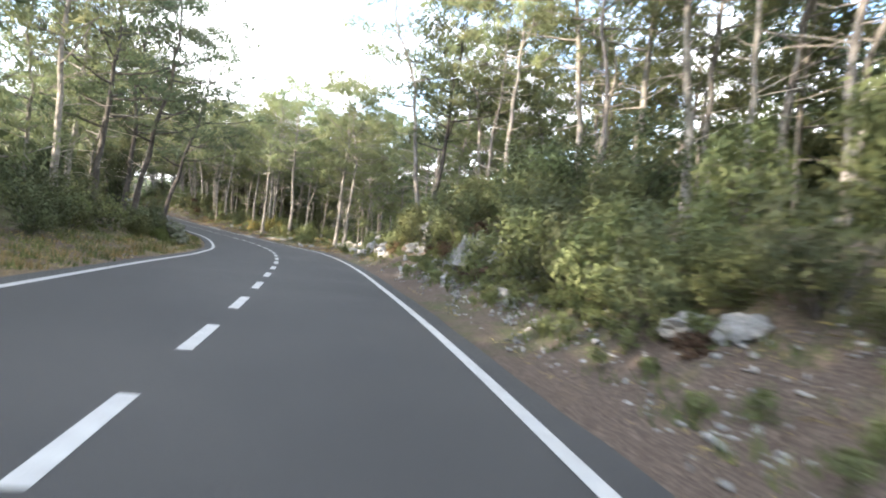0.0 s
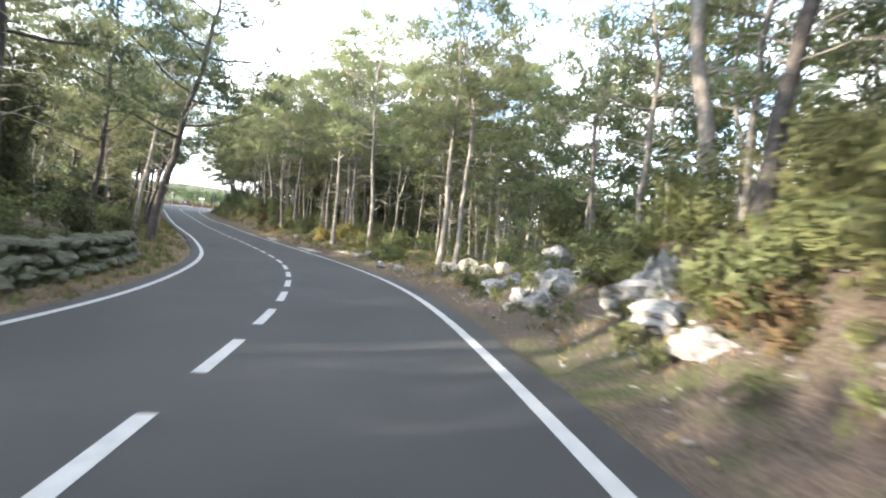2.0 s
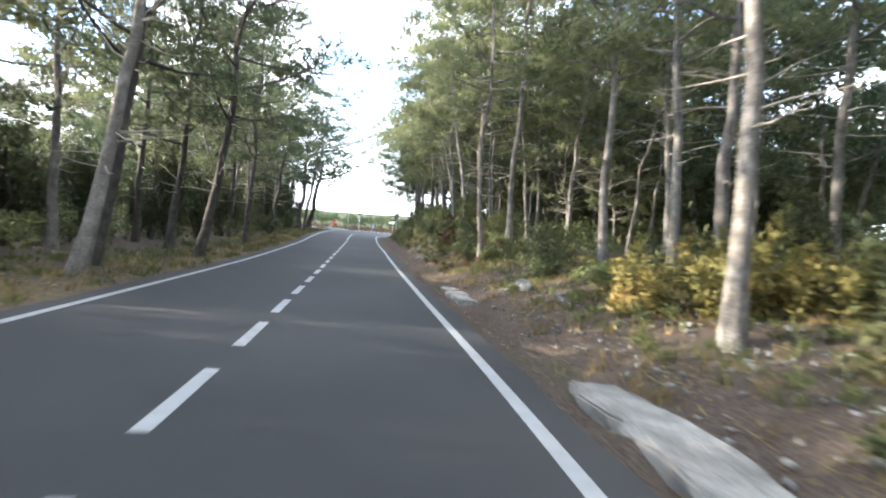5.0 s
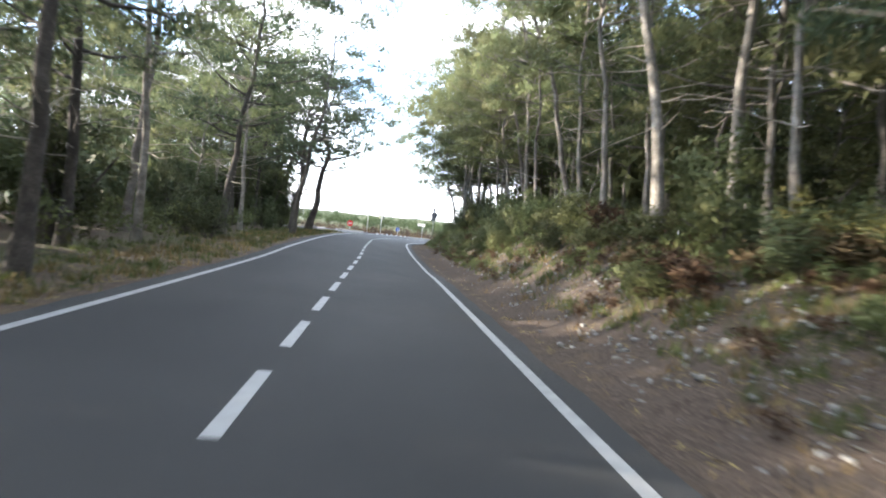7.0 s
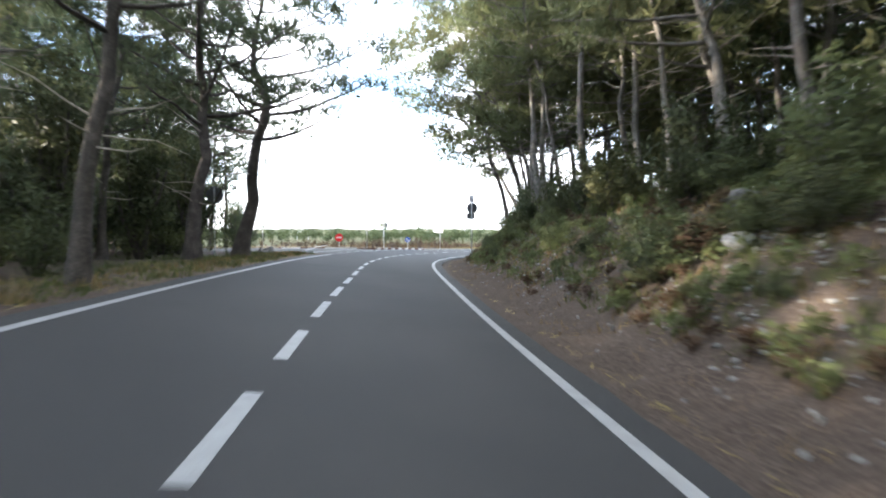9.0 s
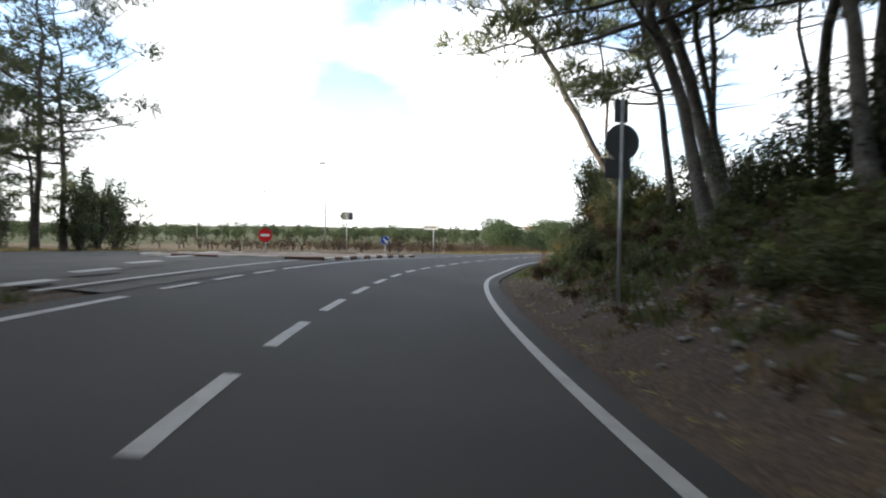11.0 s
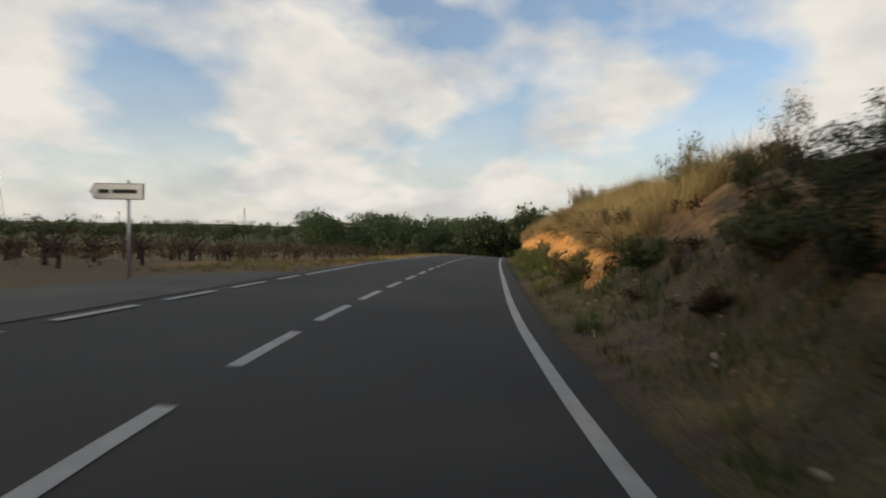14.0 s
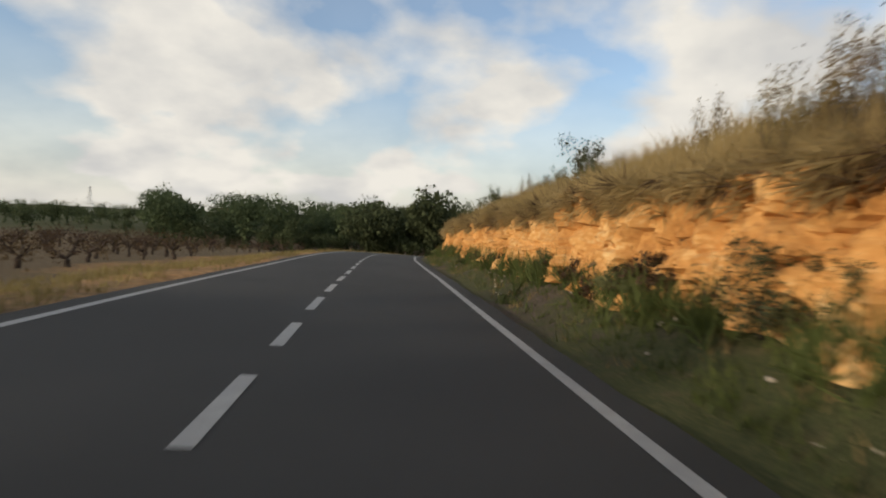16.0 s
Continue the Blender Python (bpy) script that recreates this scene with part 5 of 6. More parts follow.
def rubble(name, label, boxes, count, size, seed, tan=False):
    """Loose stones too small and many to count."""
    rng = np.random.default_rng(seed)
    base = np.array([v.co[:] for v in SMALL_ROCKS[0].vertices])
    polys = np.array([p.vertices[:] for p in SMALL_ROCKS[0].polygons])
    area = np.array([(b_[1] - b_[0]) * abs(b_[3] - b_[2]) for b_ in boxes])
    bx = np.array(boxes)[rng.choice(len(boxes), count, p=area / area.sum())]
    s = bx[:, 0] + (bx[:, 1] - bx[:, 0]) * rng.random(count)
    d = bx[:, 2] + (bx[:, 3] - bx[:, 2]) * rng.random(count)
    x, y, _ = road_at(s, d)
    z = land(x, y)[0]
    sc = size * rng.uniform(0.4, 1.7, (count, 3)) ** 1.3 * [1, 1, 0.7]
    ang = rng.uniform(0, 6.28, count)
    rot = np.stack([np.stack([np.cos(ang), -np.sin(ang)], 1), np.stack([np.sin(ang), np.cos(ang)], 1)], 1)
    v = base[None] * sc[:, None]
    v[:, :, :2] = np.einsum("nij,nkj->nki", rot, v[:, :, :2])
    v += np.stack([x, y, z + sc[:, 2] * 0.3], 1)[:, None]
    f = polys[None] + (np.arange(count) * len(base))[:, None, None]
    tagged(new(name, fast_mesh(name, v.reshape(-1, 3), f.reshape(-1, 3), TAN_STONE if tan else LIMESTONE)), label, "stones", kind="stuff")


rubble("rubble", "loose pale stones on the verge", [(-2, 40, 4.1, 6.5), (-2, 40, 4.1, 6.5), (-2, 40, 3.9, 5.6), (46, 80, 4.2, 8.5), (84, 172, 4.1, 7.6)], 4200, 0.085, 1)
rubble("crag_rubble", "broken pale stones below the limestone outcrop", [(9, 24, 4.5, 6.0)], 520, 0.12, 4)
rubble("bank_rubble", "small ochre stones below the cutting", [(150, 260, 4.0, 7.0)], 900, 0.09, 2, True)
rubble("channel_rubble", "broken concrete and stones along the ditch", [(58.5, 63.2, 5.35, 6.1)], 170, 0.13, 5)
rubble("slope_stones", "white stones washed from the bank", [(64, 72, 6.5, 9.5), (90, 172, 4.2, 7.2), (90, 172, 4.2, 6.8)], 2300, 0.105, 3)


def dry_stone_wall():
    wall = new("dry_stone_wall")
    tagged(wall, "low mossy dry stone wall of grey limestone at the verge", "stone wall")
    rng = random.Random(3)
    for layer in range(3):
        for k in range(20):
            s = 35.5 + k * 0.62 + rng.uniform(-0.15, 0.15) + layer * 0.3
            x, y, _ = road_at(s, -4.75 - 0.14 * layer + rng.uniform(-0.12, 0.12))
            ob = part("stone", rng.choice(WALL_ROCKS), None, wall)
            ob.matrix_world = (Matrix.Translation((x, y, ground_z(x, y) + 0.12 + 0.27 * layer)) @ Matrix.Rotation(rng.uniform(0, 6.28), 4, "Z")
                               @ Matrix.Diagonal((rng.uniform(0.6, 0.95), rng.uniform(0.5, 0.7), rng.uniform(0.35, 0.5), 1)))


dry_stone_wall()


# ---- concrete by the ditch ----
def slab(s0, s1, d, width, label):
    a, b_ = Vector(road_at(s0, d)), Vector(road_at(s1, d))
    za, zb = ground_z(a.x, a.y), ground_z(b_.x, b_.y)
    a.z, b_.z = max(za, a.z - 0.12) + 0.07, max(zb, b_.z - 0.12) + 0.07
    way = b_ - a
    bm = bm_box(way.length, width, 0.22, 0.03)
    bmesh.ops.subdivide_edges(bm, edges=[e for e in bm.edges if e.calc_length() > 0.3], cuts=14)
    for v in bm.verts:
        v.co += Vector((0, noise.noise(v.co * 1.7) * 0.16 + noise.noise(v.co * 5.3) * 0.06, noise.noise(v.co * 1.4 + Vector((3, 0, 0))) * 0.04 + noise.noise(v.co * 6.0) * 0.03))
    me = bpy.data.meshes.new("concrete_slab")
    bm.to_mesh(me)
    bm.free()
    me.materials.append(CONCRETE)
    ob = new("concrete_slab", me)
    ob.matrix_world = Matrix.Translation((a + b_) / 2 - Vector((0, 0, 0.10))) @ way.to_track_quat("X", "Z").to_matrix().to_4x4()
    tagged(ob, label, "concrete slab")


slab(63.4, 67.4, 4.3, 0.72, "cracked pale concrete slab over the roadside ditch")
slab(60.6, 63.0, 5.65, 0.26, "broken pale concrete channel edge beside the ditch")
slab(76.0, 80.0, 4.3, 0.5, "narrow pale concrete strip at the asphalt edge")


# ---- signs and posts ----
def disc(radius, thick, sides=32):
    bm = bmesh.new()
    bmesh.ops.create_cone(bm, cap_ends=True, segments=sides, radius1=radius, radius2=radius, depth=thick, matrix=Matrix.Rotation(math.pi / 2, 4, "X"))
    return bm


def plate(outline, thick, material_front, material_back):
    """A flat plate in x and z from its outline, facing -y."""
    n_ = len(outline)
    v = [(x, -thick / 2, z) for x, z in outline] + [(x, thick / 2, z) for x, z in outline]
    f = [tuple(range(n_)), tuple(range(n_, 2 * n_))[::-1]] + [(i, n_ + i, n_ + (i + 1) % n_, (i + 1) % n_) for i in range(n_)]
    return mesh_of("plate", v, f, [material_front, material_back], which=[0] + [1] * (n_ + 1))


def stand(s, d, heading, name, label, category="road sign"):
    """An empty at the foot of a sign, whose front (-y) looks back along the heading (degrees left of +y)."""
    x, y, _ = road_at(s, d)
    return thing(name, Matrix.Translation((x, y, ground_z(x, y))) @ Matrix.Rotation(radians(heading), 4, "Z"), label, category)


def round_sign(s, d, heading, height, radius, front, label, mark=""):
    ob = stand(s, d, heading, "round_road_sign", label)
    part("post", bm_tube(0.03, 0.03, -0.3, height + radius * 0.8, 10, (0, 0.05)), STEEL, ob)
    body = part("sign_plate", disc(radius, 0.03), front, ob)
    body.location = (0, 0, height)
    if front is not SIGN_BACK:
        rim = part("rim", disc(radius * 1.04, 0.02), SIGN_WHITE if front is SIGN_BLUE else SIGN_RED, body)
        rim.location = (0, 0.012, 0)
    else:
        part("bracket", bm_box(radius * 1.2, 0.04, 0.06, 0.008, (0, -0.03, height)), STEEL, ob)
    if mark == "bar":
        part("white_bar", bm_box(radius * 1.35, 0.012, radius * 0.36, 0.003, (0, -0.02, 0)), SIGN_WHITE, body, "white bar")
    if mark == "arrow":
        part("arrow_shaft", bm_box(radius * 0.26, 0.012, radius * 1.05, 0.003, (-0.04, -0.02, 0.04), Matrix.Rotation(radians(-45), 4, "Y")), SIGN_WHITE, body, "white slanting arrow shaft")
        v = [(0.62, -0.62), (0.62, 0.10), (-0.10, -0.62)]
        me = mesh_of("arrow_head", [(x * radius, -0.024, z * radius) for x, z in v] + [(x * radius, -0.014, z * radius) for x, z in v],
                     [(0, 1, 2), (5, 4, 3), (0, 3, 4, 1), (1, 4, 5, 2), (2, 5, 3, 0)], SIGN_WHITE)
        part("arrow_head", me, None, body, "white arrow head")
    return ob


def arrow_sign(s, d, heading, height, wide, tall, posts, front, label):
    ob = stand(s, d, heading, "direction_sign", label)
    for px in posts:
        part("post", bm_tube(0.04, 0.04, -0.3, height + tall / 2 + 0.1, 10, (px, 0.07)), STEEL, ob)
    h, w = tall / 2, wide / 2
    shape = [(-w, 0), (-w + h * 0.7, -h), (w, -h), (w, h), (-w + h * 0.7, h)]
    rimm = plate([(x * 1.03, z * 1.1) for x, z in shape], 0.03, SIGN_BLACK, SIGN_BACK)
    edge_ = part("border", rimm, None, ob, "dark border")
    edge_.location = (0, 0, height)
    face = part("sign_plate", plate(shape, 0.02, front, SIGN_BACK), None, ob)
    face.location = (0, -0.012, height)
    x0 = -w + h * 1.1
    for ln in (0.26, 0.58):
        part("lettering_bar", bm_box(ln * wide * 0.8, 0.008, tall * 0.26, 0.002, (x0 + ln * wide * 0.4, -0.014, 0)), SIGN_BLACK, face, "black lettering too blurred to read")
        x0 += ln * wide * 0.8 + 0.08
    return ob


def framed_arrow_sign(s, d, heading, height, wide, tall):
    """An arrow plate seen from behind: its frame, a cross rib, and the post that carries it."""
    ob = stand(s, d, heading, "direction_sign", "cream-backed arrow direction sign in a dark frame on one steel post")
    part("post", bm_tube(0.045, 0.045, -0.3, height + tall * 0.62, 12, (0.05, -0.07)), STEEL, ob)
    h, w = tall / 2, wide / 2
    shape = [(-w, 0), (-w + h * 0.7, -h), (w, -h), (w, h), (-w + h * 0.7, h)]
    face = part("sign_plate", plate(shape, 0.02, SIGN_CREAM, SIGN_BACK), None, ob)
    face.location = (0, 0, height)
    for (x0, z0), (x1, z1) in zip(shape, shape[1:] + shape[:1]):
        ln, turn = math.hypot(x1 - x0, z1 - z0), math.atan2(z1 - z0, x1 - x0)
        part("frame_bar", bm_box(ln + 0.02, 0.03, 0.035, 0.005, ((x0 + x1) / 2, -0.02, (z0 + z1) / 2), Matrix.Rotation(-turn, 4, "Y")), SIGN_BLACK, face, "dark frame bar")
    part("rib", bm_box(wide * 0.95, 0.03, 0.03, 0.005, (0.02, -0.024, 0)), SIGN_BACK, face, "grey cross rib")
    part("rib", bm_box(0.03, 0.03, tall * 0.9, 0.005, (w * 0.5, -0.024, 0)), SIGN_BACK, face, "grey cross rib")
    part("end_panel", bm_box(w * 0.46, 0.008, tall * 0.86, 0.002, (w * 0.74, -0.014, 0)), SIGN_BACK, face, "grey panel")
    return ob


round_sign(169.7, -10.7, 32, 1.15, 0.38, SIGN_RED, "round red no-entry sign with white bar on the island", "bar")
round_sign(177.3, -6.5, 22, 1.12, 0.29, SIGN_BLUE, "round blue sign with a white slanting arrow by the kerb", "arrow")
framed_arrow_sign(178.0, -10.0, 30, 2.85, 0.92, 0.5)
arrow_sign(185.6, -7.0, 12, 2.3, 1.35, 0.38, (0.26,), SIGN_WHITE, "white arrow-shaped place sign with dark border on a steel post")
round_sign(140.6, -7.6, 215, 3.0, 0.42, SIGN_BACK, "round road sign seen from its grey back under the pine")


def stacked_sign():
    ob = stand(148.0, 5.1, 220, "stacked_road_sign", "grey steel post with three dark sign backs on the bank")
    part("post", bm_tube(0.035, 0.035, -0.5, 3.85, 10), STEEL, ob)
    part("top_plate", bm_box(0.26, 0.03, 0.42, 0.01, (0, -0.05, 3.62)), SIGN_BACK, ob)
    disc_ = part("round_plate", disc(0.33, 0.03), SIGN_BACK, ob)
    disc_.location = (-0.03, -0.05, 3.06)
    part("low_plate", bm_box(0.5, 0.03, 0.36, 0.01, (0.05, -0.05, 2.58)), SIGN_BACK, ob)


stacked_sign()


def street_lamp(x, y, height, heading):
    z = ground_z(x, y)
    ob = thing("street_lamp", Matrix.Translation((x, y, z)) @ Matrix.Rotation(radians(heading), 4, "Z"), "tall thin galvanised street lamp beyond the junction", "street lamp", "street lamps")
    part("pole", bm_tube(0.09, 0.045, -0.2, height, 10), STEEL, ob)
    part("arm", bm_box(0.5, 0.05, 0.05, 0.01, (0.22, 0, height - 0.02)), STEEL, ob)
    part("lamp_head", bm_box(0.62, 0.28, 0.16, 0.05, (0.42, 0, height - 0.04)), SIGN_BACK, ob, "dark lamp head")


street_lamp(*road_at(193.7, -23.3)[:2], 9.4, 200)
street_lamp(-150.0, 160.0, 10.0, 200)


def pylon(x, y, height):
    z = ground_z(x, y)
    ob = thing("electricity_pylon", Matrix.Translation((x, y, z)), "distant lattice steel electricity pylon above the woods", "pylon")
    w0, w1 = height * 0.09, height * 0.012
    for sx, sy in ((1, 1), (1, -1), (-1, 1), (-1, -1)):
        leg = Build()
        leg.add(*tube([(sx * w0, sy * w0, 0), (sx * w1, sy * w1, height)], [0.13, 0.1], 4))
        part("leg", leg.mesh("leg", STEEL), None, ob)
    brace = Build()
    for k in range(9):
        a, b_ = k / 9, (k + 1) / 9
        wa, wb = w0 + (w1 - w0) * a, w0 + (w1 - w0) * b_
        for sx, sy, tx, ty in ((1, 1, -1, 1), (-1, 1, -1, -1), (-1, -1, 1, -1), (1, -1, 1, 1)):
            brace.add(*tube([(sx * wa, sy * wa, a * height), (tx * wb, ty * wb, b_ * height)], [0.07, 0.07], 4))
    part("bracing", brace.mesh("bracing", STEEL), None, ob)
    for f in (0.78, 0.88, 0.97):
        part("cross_arm", bm_box(height * 0.22, 0.3, 0.25, 0, (0, 0, height * f)), STEEL, ob)


pylon(-330, 330, 30)
pylon(-395, 640, 26)


# ---- vineyard and far woods ----
def vine_meshes(seed):
    rng = np.random.default_rng(seed)
    wood, arms = Build(), []
    t = np.linspace(0, 1, 6)[:, None]
    stem = np.array([0, 0, 0.42]) * t + rng.normal(0, 0.05, (6, 3)) * t
    wood.add(*tube(np.vstack([[[0, 0, -0.15]], stem]), np.r_[0.10, 0.095 - 0.03 * t[:, 0]], 7))
    tips = []
    for k in range(6):
        ang, ln = k * 1.05 + rng.uniform(-0.4, 0.4), rng.uniform(0.3, 0.75)
        p = stem[-1] + np.array([math.cos(ang), math.sin(ang), rng.uniform(0.3, 1.3)]) * ln * t + rng.normal(0, 0.05, (6, 3)) * t
        arms.append(mesh_of("arm", *tube(np.vstack([stem[-2:-1], p]), np.r_[0.05, 0.045 - 0.033 * t[:, 0]], 5), VINE_WOOD, True))
        tips.append(p[-1]); tips.append(p[3])
    n_ = 60
    cen = np.array(tips)[rng.integers(len(tips), size=n_)] + rng.normal(0, 0.16, (n_, 3))
    tri, f = blades(cen, rng.normal(0, 1, (n_, 3)), 0.10, 0.035, rng, 0.9, 2)
    return [("stock", wood.mesh("stock", VINE_WOOD, True))] + [("arm", m) for m in arms] + [("leaves", fast_mesh("leaves", tri, f, VINE_LEAF))]


VINES = [vine_meshes(90 + k) for k in range(4)]


def vineyard():
    rng = random.Random(4)
    for row_i in range(13):
        for k in range(20):
            s, d = 191 + k * 3.4 + rng.uniform(-1.5, 1.5), -11.5 - row_i * 2.9 + rng.uniform(-1.2, 1.2)
            if rng.random() < 0.2:
                continue
            x, y, _ = road_at(s, d)
            m = (Matrix.Translation((x, y, ground_z(x, y))) @ Matrix.Rotation(rng.uniform(0, 6.28), 4, "Z")
                 @ Matrix.Diagonal((rng.uniform(0.9, 1.4), rng.uniform(0.9, 1.4), rng.uniform(0.8, 1.5), 1)))
            ob = thing("grapevine", m, "gnarled old grapevine with withered brown leaves in dry soil", "grapevine", "rows of the vineyard")
            for nm, mesh in rng.choice(VINES):
                part(nm, mesh, None, ob)


vineyard()


def far_wood(name, label, spots, size, per, mat, seed, flake=0.036):
    """Distant trees as ragged clumps, too far off to count."""
    rng = np.random.default_rng(seed)
    spots = np.asarray(spots, float)
    z = land(spots[:, 0], spots[:, 1])[0]
    vs = []
    for (x, y), zz in zip(spots, z):
        h, w = size * rng.uniform(0.7, 1.25), size * rng.uniform(0.38, 0.6)
        lobes = rng.normal(0, 1, (9, 3))
        lobes = lobes / np.linalg.norm(lobes, axis=1)[:, None] * rng.uniform(0.3, 1, (9, 1)) * [w * 0.62, w * 0.62, h * 0.24] + [0, 0, h * 0.58]
        ball = rng.normal(0, 1, (per, 3))
        ball *= rng.uniform(0.3, 1.0, (per, 1)) ** 0.5 / (np.linalg.norm(ball, axis=1)[:, None] + 1e-9)
        c = lobes[rng.integers(9, size=per)] + ball * [w * 0.5, w * 0.5, h * 0.2]
        c[: per // 8] = rng.normal(0, 1, (per // 8, 3)) * [w * 0.05, w * 0.05, 0] + np.array([0, 0, 1]) * rng.uniform(0, h * 0.5, (per // 8, 1))
        a, b_ = rng.normal(0, 1, (per, 3)), rng.normal(0, 1, (per, 3))
        a, b_ = a * 1.35 / np.linalg.norm(a, axis=1)[:, None], b_ * 1.35 / np.linalg.norm(b_, axis=1)[:, None]
        q = (0.014 + size * flake) * rng.uniform(0.5, 1.4, (per, 1))
        vs.append((np.stack([c - a * q, c + b_ * q, c + a * q], 1) + [x, y, zz]).reshape(-1, 3))
    v = np.concatenate(vs)
    tagged(new(name, fast_mesh(name, v, np.arange(len(v)).reshape(-1, 3), mat)), label, "wood", kind="stuff")


def far_spots(seed, count, lo, hi, a0, a1):
    """Places round the junction between two distances and bearings (degrees left of +y)."""
    rng = np.random.default_rng(seed)
    r, a = np.sqrt(rng.uniform(lo**2, hi**2, count)), np.radians(rng.uniform(a0, a1, count))
    return np.stack([-83 - np.sin(a) * r, 145 + np.cos(a) * r], 1)


def clear_of_road(spots, room):
    _, s, d = land(spots[:, 0], spots[:, 1])
    return spots[np.abs(d) > room]


far_wood("pine_wood", "dark green pine wood beyond the vineyard", clear_of_road(far_spots(1, 210, 112, 230, -20, 27), 30), 12.0, 1000, FAR_NEEDLES, 1, 0.024)
far_wood("wood_edge", "young pines and scrub along the edge of the wood", np.vstack([clear_of_road(far_spots(8, 110, 105, 170, -20, 24), 26), clear_of_road(far_spots(9, 60, 100, 150, -45, 6), 9)]), 6.0, 500, FAR_NEEDLES, 8, 0.034)
far_wood("bend_wood", "pine wood at the bend of the road", clear_of_road(far_spots(6, 60, 95, 170, -45, 6), 6.5), 13.5, 2200, FAR_NEEDLES, 6, 0.024)
far_wood("field_trees", "olive-green scrub and trees beyond the junction", clear_of_road(far_spots(2, 420, 140, 330, 24, 125), 30), 6.6, 380, FAR_NEEDLES, 2)
far_wood("distant_wood", "far wooded slopes with mixed pines", clear_of_road(far_spots(3, 700, 330, 900, -60, 140), 30), 10, 130, FAR_NEEDLES, 3)
far_wood("hill_wood", "wooded hills on the horizon", clear_of_road(far_spots(4, 900, 900, 2000, -70, 150), 30), 17, 45, FAR_NEEDLES, 4)


def side_spots(seed, count, s0, s1, d0, d1):
    rng = np.random.default_rng(seed)
    x, y, _ = road_at(rng.uniform(s0, s1, count), rng.uniform(d0, d1, count))
    return np.stack([x, y], 1)


far_wood("back_wood", "crowded pines at the back of the wood", np.vstack([side_spots(11, 95, -25, 64, 26, 60), side_spots(28, 70, 92, 150, 30, 60)]), 11.0, 420, NEEDLES, 11, 0.030)
far_wood("thicket", "shady thicket under the back of the wood", side_spots(12, 200, -25, 158, 19, 46), 3.6, 220, OAK_LEAF, 12)
far_wood("tall_thicket", "tall crowded saplings deep in the wood", np.vstack([side_spots(25, 110, -10, 54, 18, 42), side_spots(29, 30, 54, 88, 22, 42), side_spots(30, 95, 88, 152, 18, 42), side_spots(27, 36, 112, 152, 14, 30)]), 7.0, 330, NEEDLES, 25)
far_wood("undergrowth", "mixed low undergrowth below the pines", np.vstack([side_spots(14, 260, -8, 150, 9, 20), side_spots(15, 220, -8, 143, -15, -6.5)]), 1.5, 170, SHRUB_LEAF, 14)
far_wood("bank_scrub", "low dark scrub and dead stalks on the bank", np.vstack([side_spots(16, 260, 84, 176, 6.0, 8.8), side_spots(26, 210, 108, 172, 4.9, 7.4)]), 0.55, 130, SHRUB_LEAF, 16)
far_wood("verge_scrub", "low grey-green scrub among the stones of the verge", np.vstack([side_spots(21, 150, -4, 42, 4.5, 6.8), side_spots(31, 150, 6, 24, 4.6, 6.2), side_spots(22, 90, 44, 84, 5.2, 10)]), 0.4, 130, SHRUB_LEAF, 21)
far_wood("junction_thicket", "dense dark thicket behind the roadside pines", np.vstack([side_spots(23, 44, 116, 141, -26, -13), side_spots(24, 24, 141, 150, -26, -13)]), 4.8, 520, NEEDLES_SHADED, 23)
far_wood("bank_stalks", "browned stalks and litter on the bank", side_spots(17, 340, 84, 190, 4.7, 8.8), 0.45, 100, BROWN_LEAF, 17)
far_wood("face_scrub", "dry brown scrub that covers part of the cutting", np.vstack([side_spots(18, 120, 189, 196, 5.2, 6.6), side_spots(19, 30, 203.5, 206, 5.2, 6.0), side_spots(20, 60, 186, 258, 4.7, 5.3)]), 0.55, 110, BROWN_LEAF, 18)
far_wood("vineyard_weeds", "brown weeds and prunings among the vines", side_spots(32, 420, 190, 262, -48, -10.5), 0.9, 60, BROWN_LEAF, 32)
# The second batch, mostly out of view, is added to shade the right verge.
far_wood("low_thicket", "tall scrub behind the trees across the road, partly unseen and added for shade", np.vstack([side_spots(13, 250, -44, 144, -30, -11.5), side_spots(33, 60, -30, 16, -22, -9)]), 5.4, 240, OAK_LEAF, 13)


def farmhouse(x, y, wide, deep, tall, heading):
    ob = thing("farmhouse", Matrix.Translation((x, y, ground_z(x, y))) @ Matrix.Rotation(radians(heading), 4, "Z"), "distant white farmhouse with tiled roof among woods", "house")
    part("wall", bm_box(wide, deep, tall, 0.05, (0, 0, tall / 2)), HOUSE_WALL, ob)
    w, dd = wide * 0.54, deep * 0.56
    part("roof", mesh_of("roof", [(-w, -dd, tall), (w, -dd, tall), (w, dd, tall), (-w, dd, tall), (-w, 0, tall * 1.3), (w, 0, tall * 1.3)],
                         [(0, 1, 5, 4), (2, 3, 4, 5), (0, 4, 3), (1, 2, 5), (0, 3, 2, 1)], ROOF_TILE), None, ob)
    for px in (-0.3, 0.0, 0.3):
        part("window", bm_box(wide * 0.08, 0.1, tall * 0.2, 0, (px * wide, -deep / 2 - 0.02, tall * 0.6)), GLASS_DARK, ob)


farmhouse(-330, 780, 22, 12, 9, 25)


# ---- the open face of the cutting ----
def cut_profile(s):
    """Height of the bank, and where on it the bare face begins and ends."""
    h = float(np.interp(s, BANK_S, BANK_H)) * float(np.interp(s, [184, 191, 250, 265], [0.5, 1, 1, 0.5]))
    low = 0.24 + 0.10 * noise.noise(Vector((s * 0.30, 9, 0)))
    high = 0.64 + 0.14 * noise.noise(Vector((s * 0.42, 14, 0)))
    return h, low, high


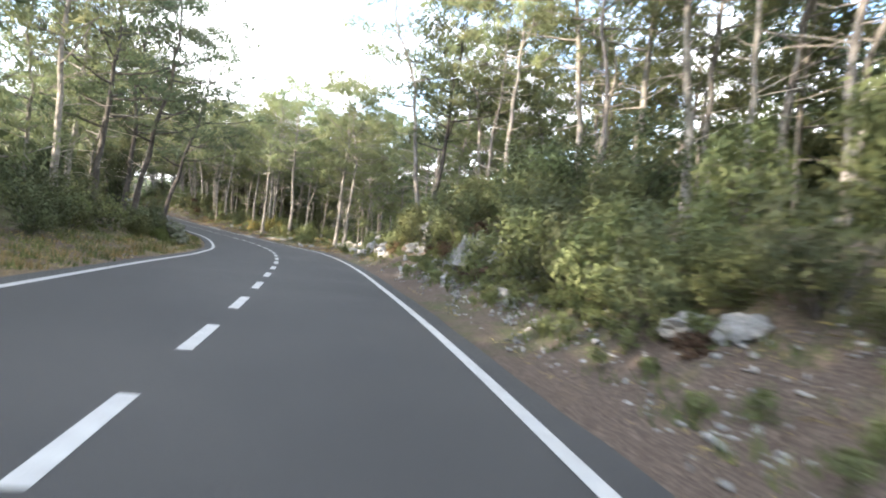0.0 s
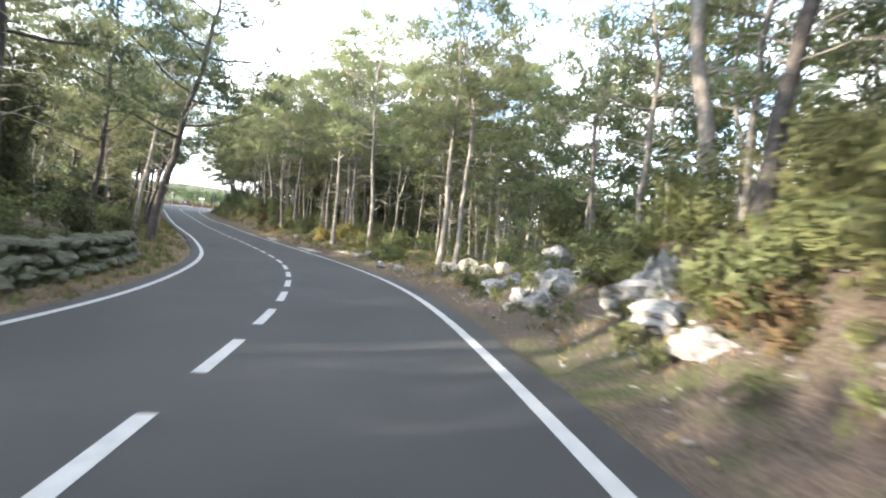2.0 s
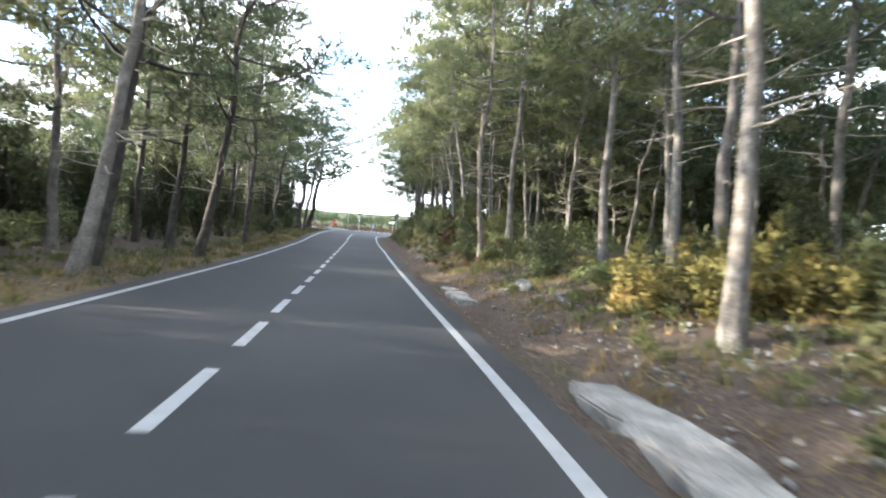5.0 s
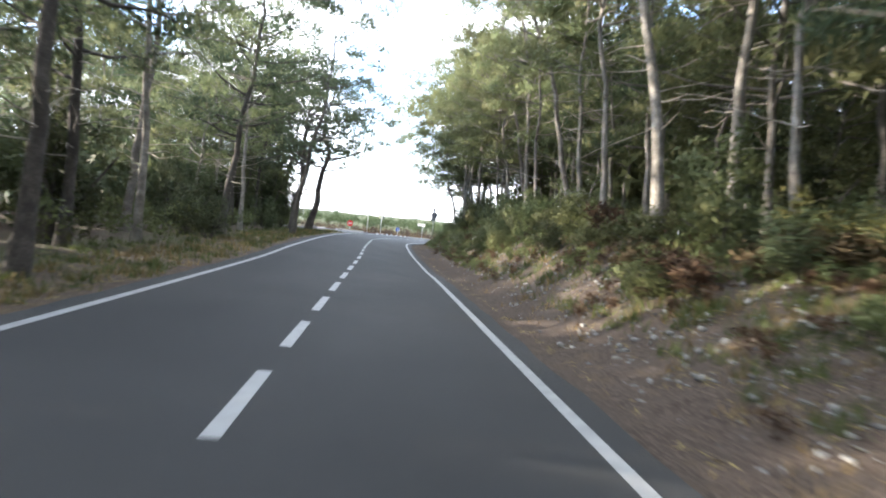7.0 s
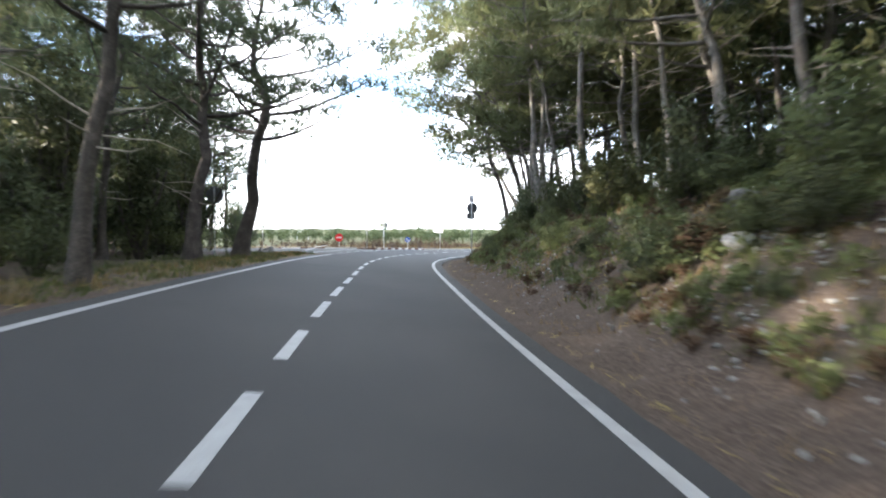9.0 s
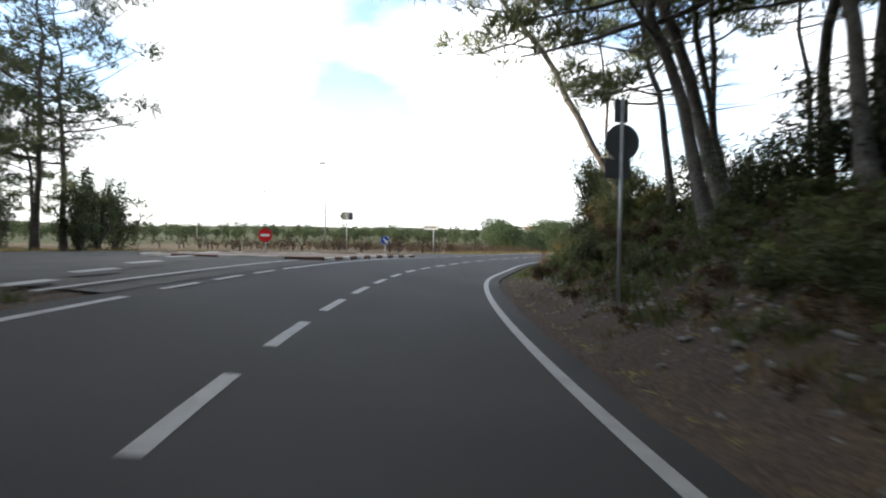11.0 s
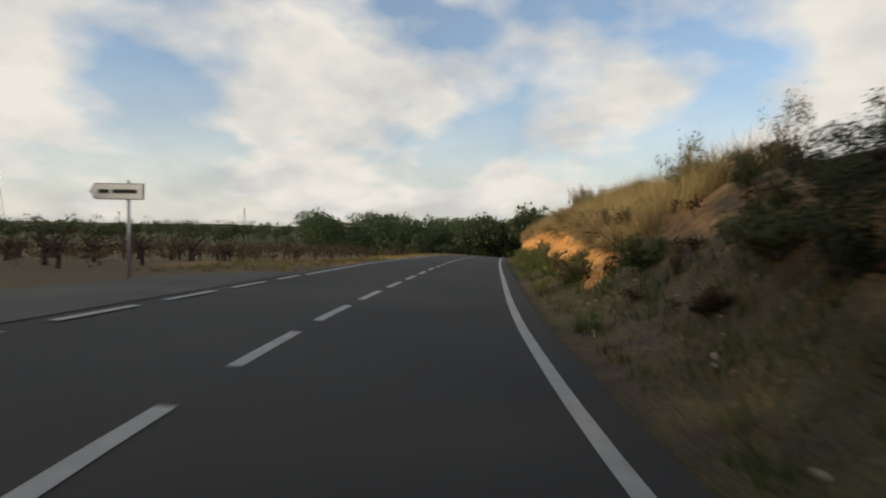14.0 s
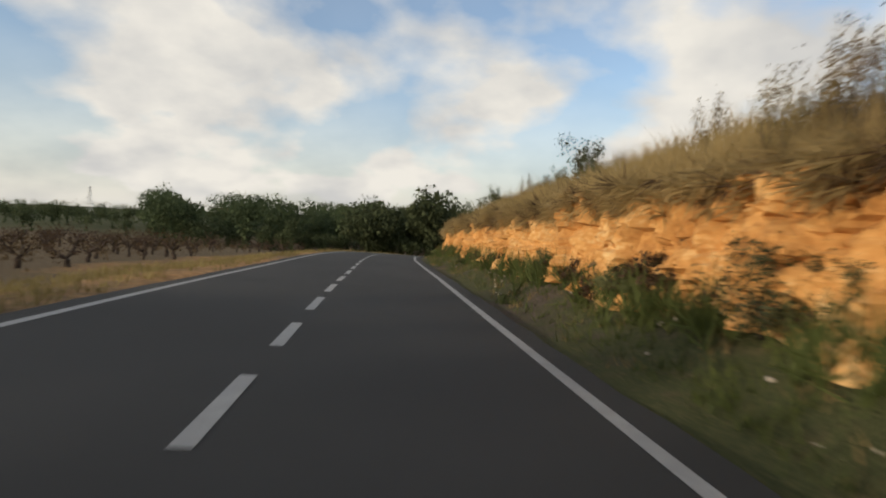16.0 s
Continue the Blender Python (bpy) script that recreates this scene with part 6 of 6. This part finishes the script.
def cut_face():
    """Ochre earth in broken beds, with ledges, gullies, blocks and hollows."""
    ss, vs = np.arange(185.0, 262.0, 0.13), np.linspace(0, 1, 30)
    verts = []
    for s in ss:
        h, low, high = cut_profile(s)
        gully = 0.7 * noise.noise(Vector((s * 0.40, 0, 0))) + 0.6 * noise.noise(Vector((s * 1.15, 4, 0)))
        for v in vs:
            z = h * (low - 0.12 + (high - low + 0.12) * v)
            warp = noise.noise(Vector((s * 0.8, 31, z * 1.6)))
            layer = 0.08 * noise.noise(Vector((s * 0.2, 2, z * 3.2))) + 0.05 * noise.noise(Vector((s * 0.8, 2, z * 9)))
            block = 0.22 * (noise.cell(Vector((s * 2.0 + warp * 1.2, 3, z * 1.3 + warp))) - 0.5) + 0.10 * (noise.cell(Vector((s * 5.0 + warp * 2, 8, z * 4.0 + warp * 2))) - 0.5)
            lump = 0.10 * noise.noise(Vector((s * 2.1, 7, z * 2.6))) + 0.06 * noise.noise(Vector((s * 6.0, 1, z * 7)))
            out = 1.70 + 0.80 * v**0.8 + gully * 0.55 * (0.25 + v) + layer + block + lump + (0.4 if v > 0.98 else 0)
            x, y, _ = road_at(s, HALF + out)
            verts.append((x, y, road_at(s, HALF)[2] + z - (0.15 if v > 0.98 else 0)))
    k = len(vs)
    faces = [(i * k + j, (i + 1) * k + j, (i + 1) * k + j + 1, i * k + j + 1) for i in range(len(ss) - 1) for j in range(k - 1)]
    tagged(new("cutting_face", mesh_of("cutting_face", verts, faces, CUT_EARTH, False)), "crumbling ochre earth face of the road cutting", "earth bank", kind="structure")


cut_face()


def hanging_grass(name, label, mat, count, seed, up=False):
    """Tufts that spill over the top of the bare face, or stand along its foot."""
    rng = np.random.default_rng(seed)
    cen, way = [], []
    while len(cen) < count:
        s = rng.uniform(186, 260)
        if noise.noise(Vector((s * 0.9, seed, 0))) < -0.15:
            continue
        h, low, high = cut_profile(s)
        v = low - 0.02 if up else high - abs(rng.normal(0, 0.07))
        out = (1.55 if up else 2.25) + rng.normal(0, 0.18)
        x, y, _ = road_at(s, HALF + out)
        cen.append((x, y, (ground_z(x, y) if up else float(road_at(s, HALF)[2] + h * v + 0.1))))
        r = np.interp(s, ARC, RIGHT[:, 0]), np.interp(s, ARC, RIGHT[:, 1])
        way.append((0, 0, 1) if up else (-r[0] * 0.7, -r[1] * 0.7, rng.uniform(-0.7, 0.5)))
    tri, f = blades(np.array(cen), np.array(way, float), 0.5 if up else 0.42, 0.014, rng, 0.4, 16)
    tagged(new(name, fast_mesh(name, tri, f, mat)), label, "grass", kind="stuff")


hanging_grass("overhanging_grass", "dry grass and roots hanging over the cutting", BROW_GRASS, 2000, 21)
hanging_grass("overhanging_scrub", "brown scrub spilling over the cutting", BROWN_LEAF, 350, 22)
hanging_grass("foot_grass", "tall green and brown grass below the cutting", GREEN_GRASS, 800, 23, True)
